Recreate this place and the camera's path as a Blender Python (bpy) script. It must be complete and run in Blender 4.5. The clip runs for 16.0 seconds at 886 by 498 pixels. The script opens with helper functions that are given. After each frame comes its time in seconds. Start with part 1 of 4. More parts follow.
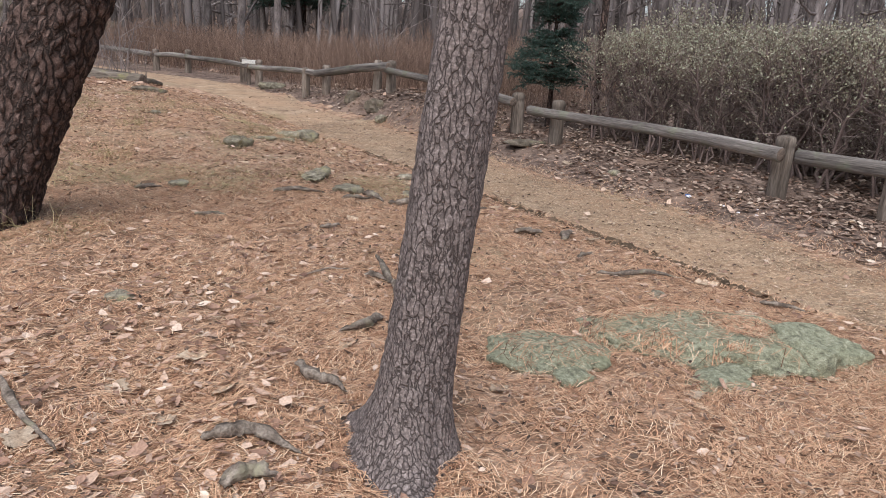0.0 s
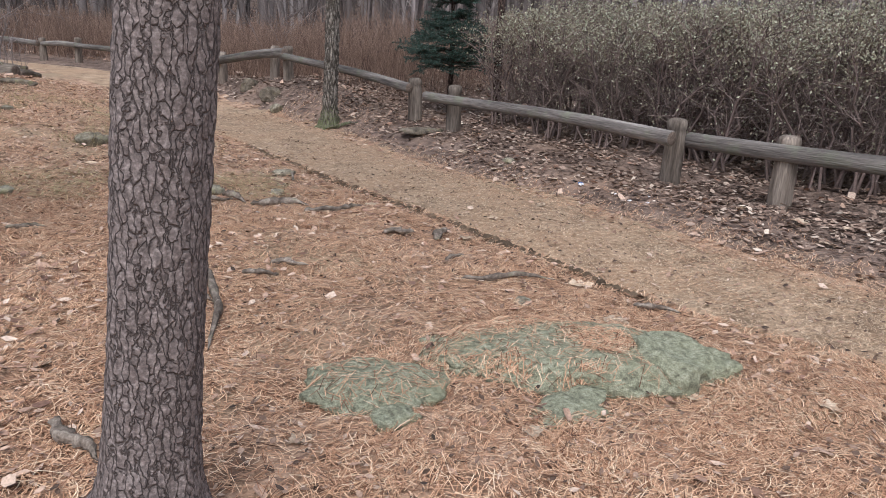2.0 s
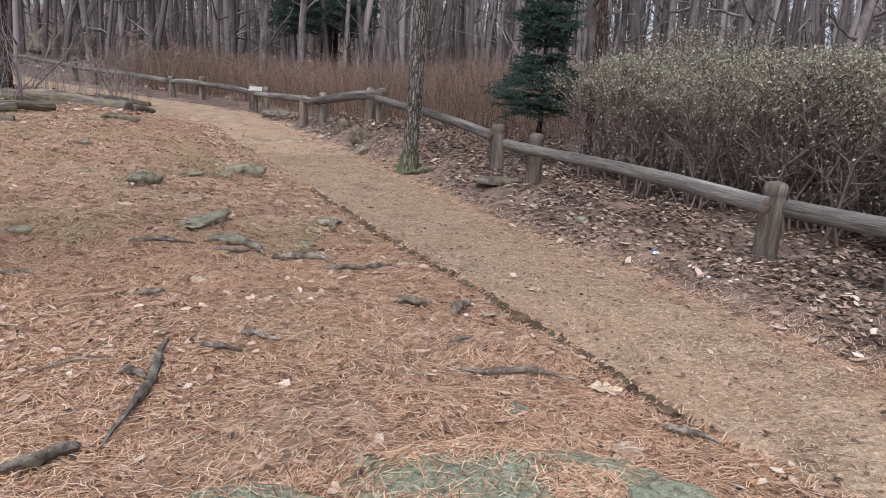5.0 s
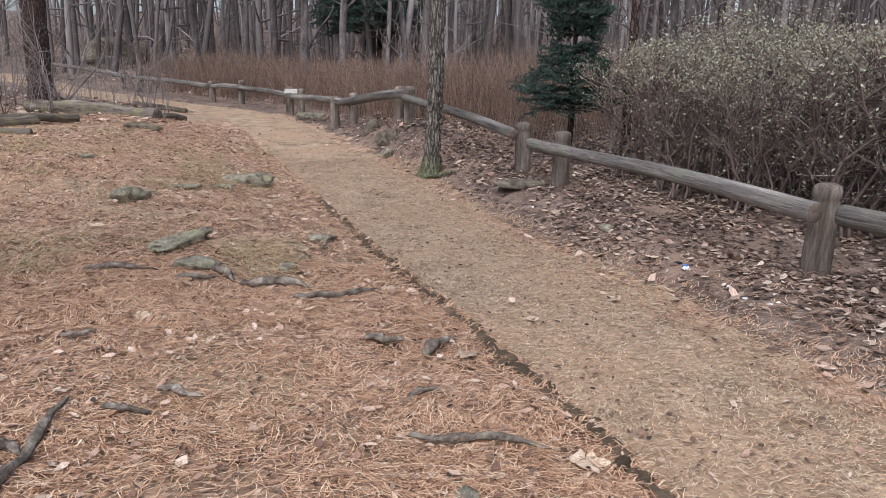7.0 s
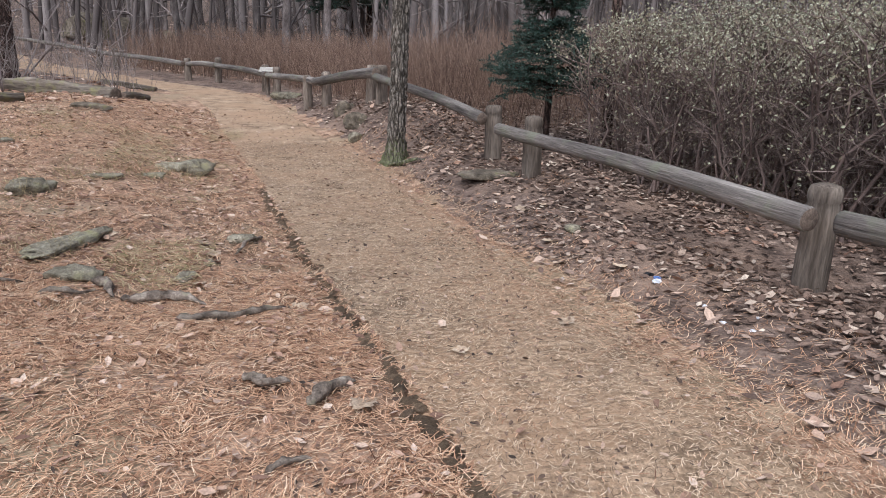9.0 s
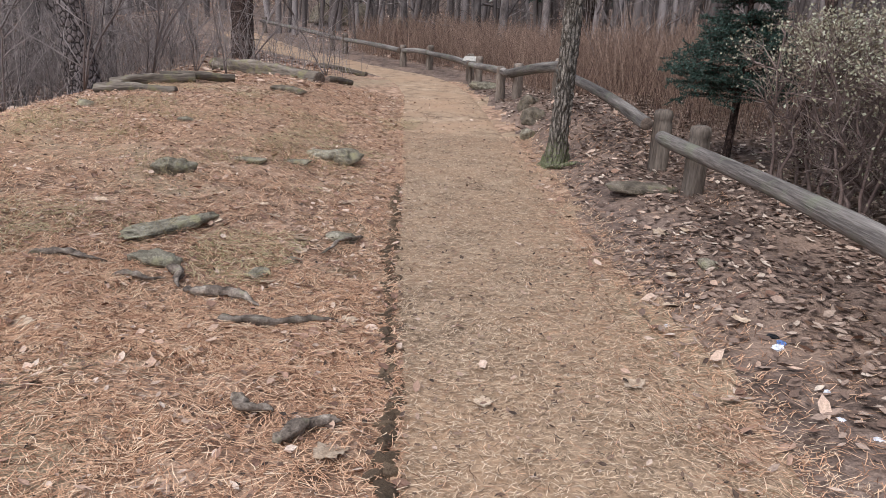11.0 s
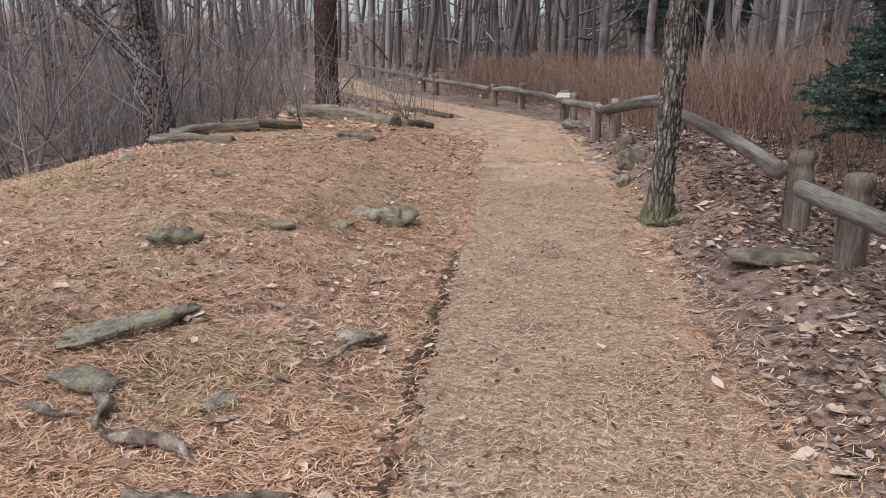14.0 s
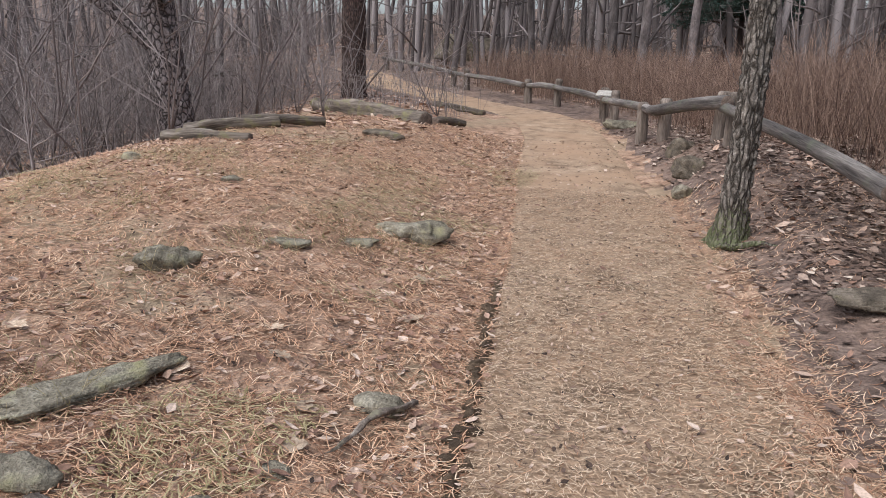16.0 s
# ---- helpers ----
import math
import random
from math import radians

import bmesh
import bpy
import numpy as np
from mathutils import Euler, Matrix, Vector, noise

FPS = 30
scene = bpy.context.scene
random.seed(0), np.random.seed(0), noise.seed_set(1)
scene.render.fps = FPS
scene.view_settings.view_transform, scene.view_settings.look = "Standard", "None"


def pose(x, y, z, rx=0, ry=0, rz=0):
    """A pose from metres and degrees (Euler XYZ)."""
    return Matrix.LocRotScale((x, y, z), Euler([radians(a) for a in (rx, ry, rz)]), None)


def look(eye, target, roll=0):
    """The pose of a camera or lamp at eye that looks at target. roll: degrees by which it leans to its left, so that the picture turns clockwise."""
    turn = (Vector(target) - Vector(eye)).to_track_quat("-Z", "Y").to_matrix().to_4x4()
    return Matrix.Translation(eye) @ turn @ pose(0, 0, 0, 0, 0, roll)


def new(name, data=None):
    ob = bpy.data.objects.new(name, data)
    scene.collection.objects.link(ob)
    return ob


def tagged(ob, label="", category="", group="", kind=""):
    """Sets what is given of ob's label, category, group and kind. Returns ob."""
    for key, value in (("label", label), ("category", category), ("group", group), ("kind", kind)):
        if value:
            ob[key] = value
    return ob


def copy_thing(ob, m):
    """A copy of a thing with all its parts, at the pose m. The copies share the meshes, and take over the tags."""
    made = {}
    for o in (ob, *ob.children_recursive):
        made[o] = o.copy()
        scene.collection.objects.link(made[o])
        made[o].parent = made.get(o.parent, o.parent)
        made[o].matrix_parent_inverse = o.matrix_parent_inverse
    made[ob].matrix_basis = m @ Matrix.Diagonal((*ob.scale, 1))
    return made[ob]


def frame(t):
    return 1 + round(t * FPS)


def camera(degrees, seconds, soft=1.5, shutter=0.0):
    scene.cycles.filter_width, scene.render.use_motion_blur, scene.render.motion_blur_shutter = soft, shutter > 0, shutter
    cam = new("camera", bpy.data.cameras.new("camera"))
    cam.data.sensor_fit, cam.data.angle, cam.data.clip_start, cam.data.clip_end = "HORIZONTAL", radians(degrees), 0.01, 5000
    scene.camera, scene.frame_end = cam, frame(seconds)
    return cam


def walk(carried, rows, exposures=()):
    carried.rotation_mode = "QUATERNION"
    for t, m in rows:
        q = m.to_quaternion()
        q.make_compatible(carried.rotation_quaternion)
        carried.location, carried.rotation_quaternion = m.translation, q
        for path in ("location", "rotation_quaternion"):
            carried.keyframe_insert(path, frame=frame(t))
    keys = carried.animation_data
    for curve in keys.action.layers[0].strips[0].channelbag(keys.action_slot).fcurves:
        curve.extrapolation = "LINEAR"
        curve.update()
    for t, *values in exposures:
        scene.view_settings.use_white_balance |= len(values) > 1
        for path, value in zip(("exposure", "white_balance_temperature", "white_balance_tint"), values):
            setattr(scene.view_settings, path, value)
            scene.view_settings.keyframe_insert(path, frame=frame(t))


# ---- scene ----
from mathutils.bvhtree import BVHTree
cam = camera(62.7, 16.0, soft=0.55)
METRES, EYE, TILT, LEAN, TURN = 7.3, 1.5, 0.0, 0.0, -23.7
ROWS = [
    (0.0, 0.0, 0.0, 0.0, 1.01, -15.39, -3.66),
    (0.5, 0.0326, 0.0111, 0.0027, -1.26, -15.54, -3.55),
    (1.0, 0.051, 0.0216, 0.0055, -2.87, -15.8, -3.56),
    (1.5, 0.0637, 0.0412, 0.0029, -4.21, -16.12, -3.1),
    (2.0, 0.074, 0.0712, 0.0024, -4.4, -16.24, -2.89),
    (2.5, 0.0861, 0.0811, 0.0038, -4.64, -16.41, -2.68),
    (3.0, 0.1173, 0.0918, 0.0058, -4.7, -16.3, -3.39),
    (3.5, 0.1399, 0.1054, 0.0086, -4.22, -16.37, -4.79),
    (4.0, 0.1487, 0.1329, 0.0068, -1.74, -15.77, -4.69),
    (4.5, 0.1542, 0.1532, 0.0069, -0.73, -14.79, -4.54),
    (5.0, 0.1689, 0.1745, 0.0095, 5.84, -13.65, -3.81),
    (7.5, 0.2343, 0.3135, 0.0148, 10.38, -14.31, -1.61),
    (8.0, 0.2401, 0.3471, 0.0123, 9.86, -14.51, -1.75),
    (10.5, 0.3371, 0.4852, 0.0121, 20.22, -17.44, -3.52),
    (11.0, 0.3582, 0.5117, 0.0238, 28.86, -17.43, -3.03),
    (11.5, 0.3663, 0.5361, 0.024, 31.39, -17.36, -2.4),
    (12.0, 0.353, 0.5717, 0.0212, 32.91, -17.05, -1.91),
    (12.5, 0.3466, 0.5986, 0.0225, 33.65, -15.7, -0.52),
    (13.0, 0.34, 0.6373, 0.022, 35.57, -14.75, -0.12),
    (13.5, 0.328, 0.6714, 0.0182, 36.45, -14.59, -0.46),
    (14.0, 0.2942, 0.7104, 0.013, 36.71, -14.68, -0.63),
    (14.5, 0.2712, 0.7333, 0.0087, 37.1, -14.64, -0.87),
    (15.0, 0.2508, 0.7628, 0.0095, 38.36, -14.82, -1.56),
    (15.5, 0.2312, 0.7848, 0.0087, 39.05, -15.11, -1.81),
    (16.0, 0.2091, 0.799, 0.012, 38.87, -15.2, -1.45),
]
walk(cam, [(t, pose(0, 0, EYE, TILT, LEAN, TURN) @ pose(METRES * x, METRES * y, METRES * z, 90 + pitch, roll, yaw)) for t, x, y, z, yaw, pitch, roll in ROWS],
     exposures=[(0.0, 0.58, 6100, 10), (3.0, 0.56, 5850, 10), (8.0, 0.58, 5850, 10), (12.0, 0.58, 6050, 11), (16.0, 0.58, 6050, 11)])

# ---- light: pale overcast winter sky, veiled low sun ----
world = bpy.data.worlds.new("overcast_sky")
scene.world = world
world.use_nodes = True
wn, wl = world.node_tree.nodes, world.node_tree.links
sky = wn.new("ShaderNodeTexSky")
sky.sky_type = "NISHITA"
sky.sun_disc = False
sky.sun_elevation, sky.sun_rotation = radians(57), radians(216)
sky.dust_density, sky.air_density = 3.0, 1.0
grey = wn.new("ShaderNodeHueSaturation")
grey.inputs["Saturation"].default_value = 0.5
wl.new(sky.outputs[0], grey.inputs["Color"])
wl.new(grey.outputs[0], wn["Background"].inputs[0])
wn["Background"].inputs[1].default_value = 0.125
sun_data = bpy.data.lights.new("sun", "SUN")
sun_data.energy, sun_data.angle, sun_data.color = 1.6, radians(55), (1.0, 0.95, 0.9)
sun = new("sun", sun_data)
sun.matrix_world = look((-14, -19, 37), (0, 0, 0))

RNG = np.random.default_rng(7)


# ---- materials ----
def ramp_node(nt, stops):
    r = nt.nodes.new("ShaderNodeValToRGB")
    e = r.color_ramp.elements
    while len(e) < len(stops):
        e.new(0.5)
    for el, (p, c) in zip(e, stops):
        el.position, el.color = p, (*c, 1)
    return r


def noise_node(nt, co, scale, detail=5.0, rough=0.6, stretch=None):
    n = nt.nodes.new("ShaderNodeTexNoise")
    n.inputs["Scale"].default_value, n.inputs["Detail"].default_value, n.inputs["Roughness"].default_value = scale, detail, rough
    if stretch:
        m = nt.nodes.new("ShaderNodeMapping")
        m.inputs["Scale"].default_value = stretch
        nt.links.new(co, m.inputs[0])
        co = m.outputs[0]
    nt.links.new(co, n.inputs["Vector"])
    return n


def mix_col(nt, fac, a, b, how="MIX"):
    m = nt.nodes.new("ShaderNodeMix")
    m.data_type, m.blend_type = "RGBA", how
    for s, v in ((m.inputs[0], fac), (m.inputs[6], a), (m.inputs[7], b)):
        if hasattr(v, "links"):
            nt.links.new(v, s)
        elif isinstance(v, tuple):
            s.default_value = (*v, 1)
        else:
            s.default_value = v
    return m.outputs[2]


def surface(name, dark, mid, light, scale=8.0, fine=60.0, rough=0.9, bump=0.4, dist=0.01, stretch=None, patch=None, patch_scale=1.2, patch_at=(0.5, 0.62), spread=0.0, island=False, obj=False):
    """A weathered two-scale material: grain ramp, large tone drift, an optional patch colour (moss, dirt) and relief."""
    m = bpy.data.materials.new(name)
    m.use_nodes = True
    nt = m.node_tree
    b = nt.nodes["Principled BSDF"]
    co = nt.nodes.new("ShaderNodeTexCoord").outputs["Object"]
    n1 = noise_node(nt, co, scale, stretch=stretch)
    n2 = noise_node(nt, co, fine, 3.0, stretch=stretch)
    r = ramp_node(nt, [(0.3, dark), (0.5, mid), (0.72, light)])
    nt.links.new(n1.outputs[0], r.inputs[0])
    r2 = ramp_node(nt, [(0.3, (0.62, 0.62, 0.62)), (0.7, (1.25, 1.25, 1.25))])
    nt.links.new(n2.outputs[0], r2.inputs[0])
    col = mix_col(nt, 1.0, r.outputs[0], r2.outputs[0], "MULTIPLY")
    if patch:
        n3 = noise_node(nt, co, patch_scale, 4.0)
        r3 = ramp_node(nt, [(patch_at[0], (0, 0, 0)), (patch_at[1], (1, 1, 1))])
        nt.links.new(n3.outputs[0], r3.inputs[0])
        col = mix_col(nt, r3.outputs[0], col, patch)
    if spread:
        if island:
            rnd = nt.nodes.new("ShaderNodeNewGeometry").outputs["Random Per Island"]
        else:
            rnd = nt.nodes.new("ShaderNodeObjectInfo").outputs["Random"]
        hs = nt.nodes.new("ShaderNodeHueSaturation")
        mr = nt.nodes.new("ShaderNodeMapRange")
        mr.inputs[3].default_value, mr.inputs[4].default_value = 1 - spread, 1 + spread
        nt.links.new(rnd, mr.inputs[0])
        nt.links.new(mr.outputs[0], hs.inputs["Value"])
        nt.links.new(col, hs.inputs["Color"])
        col = hs.outputs[0]
    nt.links.new(col, b.inputs["Base Color"])
    b.inputs["Roughness"].default_value = rough
    b.inputs["Specular IOR Level"].default_value = 0.25
    add = nt.nodes.new("ShaderNodeMath")
    add.operation = "ADD"
    nt.links.new(n1.outputs[0], add.inputs[0])
    nt.links.new(n2.outputs[0], add.inputs[1])
    bp = nt.nodes.new("ShaderNodeBump")
    bp.inputs["Strength"].default_value, bp.inputs["Distance"].default_value = bump, dist
    nt.links.new(add.outputs[0], bp.inputs["Height"])
    nt.links.new(bp.outputs[0], b.inputs["Normal"])
    return m


def litter_mat(name, stops, rough=0.75):
    """Colour picked at random for each separate leaf or needle."""
    m = bpy.data.materials.new(name)
    m.use_nodes = True
    nt = m.node_tree
    b = nt.nodes["Principled BSDF"]
    g = nt.nodes.new("ShaderNodeNewGeometry")
    r = ramp_node(nt, stops)
    nt.links.new(g.outputs["Random Per Island"], r.inputs[0])
    co = nt.nodes.new("ShaderNodeTexCoord").outputs["Object"]
    n = noise_node(nt, co, 90.0, 2.0)
    r2 = ramp_node(nt, [(0.3, (0.7, 0.7, 0.7)), (0.7, (1.15, 1.15, 1.15))])
    nt.links.new(n.outputs[0], r2.inputs[0])
    nt.links.new(mix_col(nt, 1.0, r.outputs[0], r2.outputs[0], "MULTIPLY"), b.inputs["Base Color"])
    b.inputs["Roughness"].default_value = rough
    b.inputs["Specular IOR Level"].default_value = 0.2
    return m


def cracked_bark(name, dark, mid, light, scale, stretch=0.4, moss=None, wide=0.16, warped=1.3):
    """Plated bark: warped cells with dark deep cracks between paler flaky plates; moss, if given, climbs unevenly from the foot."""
    m = bpy.data.materials.new(name)
    m.use_nodes = True
    nt = m.node_tree
    b = nt.nodes["Principled BSDF"]
    co = nt.nodes.new("ShaderNodeTexCoord").outputs["Object"]
    warp = noise_node(nt, co, scale * 0.6, 3.0)
    add = nt.nodes.new("ShaderNodeVectorMath")
    add.operation = "MULTIPLY_ADD"
    nt.links.new(warp.outputs["Color"], add.inputs[0])
    add.inputs[1].default_value = (warped / scale,) * 3
    nt.links.new(co, add.inputs[2])
    mp = nt.nodes.new("ShaderNodeMapping")
    mp.inputs["Scale"].default_value = (1, 1, stretch)
    nt.links.new(add.outputs[0], mp.inputs[0])
    v = nt.nodes.new("ShaderNodeTexVoronoi")
    v.feature = "DISTANCE_TO_EDGE"
    v.inputs["Scale"].default_value = scale
    nt.links.new(mp.outputs[0], v.inputs["Vector"])
    edge = ramp_node(nt, [(0.0, (0, 0, 0)), (wide, (1, 1, 1))])
    nt.links.new(v.outputs["Distance"], edge.inputs[0])
    n1, n2 = noise_node(nt, co, scale * 1.6), noise_node(nt, co, 110.0, 3.0)
    plates = ramp_node(nt, [(0.3, tuple(c * 0.7 for c in mid)), (0.5, mid), (0.7, light)])
    nt.links.new(n1.outputs[0], plates.inputs[0])
    grain = ramp_node(nt, [(0.3, (0.6, 0.6, 0.6)), (0.7, (1.3, 1.3, 1.3))])
    nt.links.new(n2.outputs[0], grain.inputs[0])
    col = mix_col(nt, 1.0, plates.outputs[0], grain.outputs[0], "MULTIPLY")
    col = mix_col(nt, edge.outputs[0], dark, col)
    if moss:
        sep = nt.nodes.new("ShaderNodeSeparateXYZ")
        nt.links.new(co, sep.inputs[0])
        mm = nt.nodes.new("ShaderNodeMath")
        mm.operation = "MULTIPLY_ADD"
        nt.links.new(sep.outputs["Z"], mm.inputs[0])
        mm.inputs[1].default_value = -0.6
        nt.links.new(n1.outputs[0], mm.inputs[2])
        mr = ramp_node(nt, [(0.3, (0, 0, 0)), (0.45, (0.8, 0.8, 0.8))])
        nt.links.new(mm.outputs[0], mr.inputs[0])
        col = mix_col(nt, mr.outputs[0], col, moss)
    nt.links.new(col, b.inputs["Base Color"])
    b.inputs["Roughness"].default_value = 0.92
    b.inputs["Specular IOR Level"].default_value = 0.2
    hs = nt.nodes.new("ShaderNodeMath")
    hs.operation = "MULTIPLY_ADD"
    nt.links.new(n2.outputs[0], hs.inputs[0])
    hs.inputs[1].default_value = 0.35
    nt.links.new(edge.outputs[0], hs.inputs[2])
    bp = nt.nodes.new("ShaderNodeBump")
    bp.inputs["Strength"].default_value, bp.inputs["Distance"].default_value = 0.9, 0.35 / scale
    nt.links.new(hs.outputs[0], bp.inputs["Height"])
    nt.links.new(bp.outputs[0], b.inputs["Normal"])
    return m


M_SOIL = surface("needle_soil", (0.13, 0.08, 0.055), (0.39, 0.248, 0.163), (0.6, 0.42, 0.3), scale=5.0, fine=34, bump=1.0, dist=0.03, patch=(0.37, 0.285, 0.185), patch_scale=0.7, patch_at=(0.5, 0.68))
M_HUMUS = surface("leafy_humus", (0.075, 0.053, 0.042), (0.19, 0.134, 0.106), (0.32, 0.238, 0.19), scale=6.0, fine=34, bump=1.0, dist=0.03, patch=(0.28, 0.195, 0.145), patch_scale=0.9, patch_at=(0.5, 0.66))
M_MAT = surface("coir_mat", (0.18, 0.122, 0.08), (0.37, 0.262, 0.172), (0.52, 0.385, 0.265), scale=3.4, fine=46, bump=1.0, dist=0.018, patch=(0.41, 0.275, 0.175), patch_scale=0.9, patch_at=(0.42, 0.66))
M_FRAY_SHADE = surface("frayed_shaded_coir", (0.06, 0.042, 0.028), (0.15, 0.105, 0.068), (0.27, 0.195, 0.125), scale=14, fine=90, bump=0.8, dist=0.01, spread=0.4)
M_LOG = surface("weathered_log", (0.05, 0.043, 0.04), (0.16, 0.14, 0.126), (0.31, 0.28, 0.25), scale=11, fine=80, bump=1.0, dist=0.014, stretch=(1, 1, 0.07), patch=(0.17, 0.175, 0.125), patch_scale=2.5, patch_at=(0.5, 0.7), spread=0.2)
M_POST = surface("weathered_post", (0.08, 0.064, 0.05), (0.18, 0.145, 0.118), (0.3, 0.25, 0.205), scale=9, fine=70, bump=0.9, dist=0.01, stretch=(1, 1, 0.1), spread=0.2)
M_CUT = surface("cut_end_grain", (0.08, 0.06, 0.045), (0.16, 0.12, 0.095), (0.25, 0.2, 0.16), scale=12, fine=60, bump=0.4)
M_PINE = cracked_bark("pine_bark", (0.085, 0.068, 0.062), (0.185, 0.15, 0.138), (0.33, 0.278, 0.258), 52, 0.26, wide=0.09, warped=1.6)
M_DARKPINE = cracked_bark("dark_pine_bark", (0.026, 0.019, 0.016), (0.11, 0.072, 0.06), (0.21, 0.145, 0.12), 20, 0.28, wide=0.2)
M_PLATED = cracked_bark("grey_plated_bark", (0.035, 0.029, 0.028), (0.22, 0.182, 0.172), (0.35, 0.3, 0.285), 11, 0.62, wide=0.15, warped=0.8)
M_DARKSTONE = surface("dark_forest_stone", (0.065, 0.054, 0.04), (0.17, 0.14, 0.105), (0.31, 0.26, 0.2), scale=8, fine=70, bump=1.0, dist=0.02, patch=(0.19, 0.185, 0.085), patch_scale=6, patch_at=(0.58, 0.74))
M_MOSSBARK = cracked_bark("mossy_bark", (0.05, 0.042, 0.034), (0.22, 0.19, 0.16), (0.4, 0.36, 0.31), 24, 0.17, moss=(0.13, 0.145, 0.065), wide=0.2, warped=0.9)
M_BARK = surface("grey_bark", (0.06, 0.05, 0.046), (0.15, 0.126, 0.117), (0.27, 0.235, 0.222), scale=6, fine=40, bump=0.7, dist=0.015, stretch=(1, 1, 0.3), spread=0.5)
M_PALEBARK = surface("pale_smooth_bark", (0.14, 0.11, 0.09), (0.25, 0.205, 0.175), (0.37, 0.32, 0.28), scale=9, fine=60, bump=0.5, dist=0.006, stretch=(1, 1, 0.3))
M_TWIG = litter_mat("grey_twigs", [(0.0, (0.055, 0.044, 0.04)), (0.5, (0.12, 0.097, 0.088)), (1.0, (0.25, 0.21, 0.195))])
# trunks up the slope: distance haze is mixed into their grey
M_FARWOOD = litter_mat("far_hazy_grey_trunks", [(0.0, (0.09, 0.075, 0.07)), (0.5, (0.2, 0.17, 0.16)), (1.0, (0.38, 0.335, 0.32))])
M_REDTWIG = litter_mat("reddish_twigs", [(0.0, (0.1, 0.064, 0.052)), (0.5, (0.24, 0.155, 0.115)), (1.0, (0.46, 0.325, 0.245))])
M_PALETWIG = litter_mat("pale_dry_twigs", [(0.0, (0.1, 0.082, 0.078)), (0.5, (0.235, 0.197, 0.184)), (1.0, (0.45, 0.39, 0.36))])
M_HEDGETWIG = litter_mat("hedge_twigs", [(0.0, (0.065, 0.046, 0.043)), (0.5, (0.18, 0.13, 0.114)), (1.0, (0.36, 0.285, 0.25))])
M_HEDGELEAF = litter_mat("small_hedge_leaves", [(0.0, (0.15, 0.11, 0.085)), (0.35, (0.28, 0.235, 0.168)), (0.7, (0.36, 0.355, 0.24)), (1.0, (0.49, 0.49, 0.37))])
M_FIR = litter_mat("fir_needles", [(0.0, (0.016, 0.034, 0.026)), (0.5, (0.035, 0.068, 0.05)), (1.0, (0.12, 0.175, 0.145))], 0.5)
M_NEEDLE = litter_mat("fallen_needles", [(0.0, (0.11, 0.052, 0.031)), (0.2, (0.37, 0.196, 0.116)), (0.55, (0.64, 0.385, 0.235)), (0.85, (0.78, 0.53, 0.345)), (1.0, (0.86, 0.69, 0.5))])
M_MATFIBRE = litter_mat("mat_fibres", [(0.0, (0.12, 0.08, 0.054)), (0.3, (0.42, 0.3, 0.2)), (0.75, (0.68, 0.5, 0.335)), (1.0, (0.82, 0.67, 0.5))])
M_LEAF = litter_mat("dry_leaves", [(0.0, (0.16, 0.09, 0.065)), (0.35, (0.36, 0.22, 0.155)), (0.75, (0.53, 0.37, 0.275)), (1.0, (0.7, 0.56, 0.45))])
M_BANKLEAF = litter_mat("dull_bank_leaves", [(0.0, (0.08, 0.053, 0.041)), (0.35, (0.19, 0.128, 0.098)), (0.75, (0.34, 0.245, 0.19)), (0.93, (0.46, 0.36, 0.285)), (1.0, (0.68, 0.57, 0.46))])
M_ROCK = surface("mossy_rock", (0.2, 0.195, 0.135), (0.42, 0.425, 0.29), (0.64, 0.64, 0.47), scale=34, fine=150, bump=1.0, dist=0.025, patch=(0.38, 0.385, 0.245), patch_scale=5, patch_at=(0.55, 0.78))
M_STONE = surface("field_stone", (0.13, 0.112, 0.08), (0.3, 0.265, 0.195), (0.48, 0.44, 0.345), scale=14, fine=90, bump=1.0, dist=0.02, patch=(0.33, 0.305, 0.16), patch_scale=7, patch_at=(0.55, 0.72), spread=0.2)
M_ROOT = surface("worn_root", (0.06, 0.046, 0.036), (0.2, 0.16, 0.128), (0.42, 0.36, 0.295), scale=16, fine=100, bump=0.9, dist=0.008, patch=(0.24, 0.22, 0.15), patch_scale=9, patch_at=(0.56, 0.7), spread=0.2)
M_DEBRIS = litter_mat("debris", [(0.0, (0.05, 0.036, 0.028)), (0.4, (0.18, 0.115, 0.083)), (0.8, (0.4, 0.275, 0.2)), (1.0, (0.62, 0.48, 0.38))])
M_OLDLOG = surface("decayed_log", (0.05, 0.04, 0.032), (0.165, 0.135, 0.108), (0.34, 0.29, 0.235), scale=8, fine=60, bump=1.0, dist=0.02, stretch=(1, 1, 0.12), patch=(0.22, 0.2, 0.1), patch_scale=4, patch_at=(0.5, 0.66), spread=0.2)
M_MOSS = litter_mat("dry_grass_moss", [(0.0, (0.2, 0.165, 0.07)), (0.5, (0.4, 0.33, 0.17)), (1.0, (0.6, 0.5, 0.3))])
M_PAPER = surface("white_paper", (0.6, 0.62, 0.66), (0.75, 0.76, 0.8), (0.85, 0.86, 0.9), scale=20, bump=0.3)
M_BLUE = surface("blue_wrapper", (0.1, 0.17, 0.4), (0.16, 0.26, 0.55), (0.3, 0.4, 0.7), scale=20, rough=0.5, bump=0.3)
M_BLACK = surface("black_plastic", (0.012, 0.012, 0.014), (0.02, 0.02, 0.022), (0.035, 0.035, 0.04), scale=20, rough=0.5)
M_PANEL = surface("pale_sign_panel", (0.33, 0.3, 0.26), (0.43, 0.4, 0.35), (0.52, 0.48, 0.43), scale=12, rough=0.5, bump=0.15)


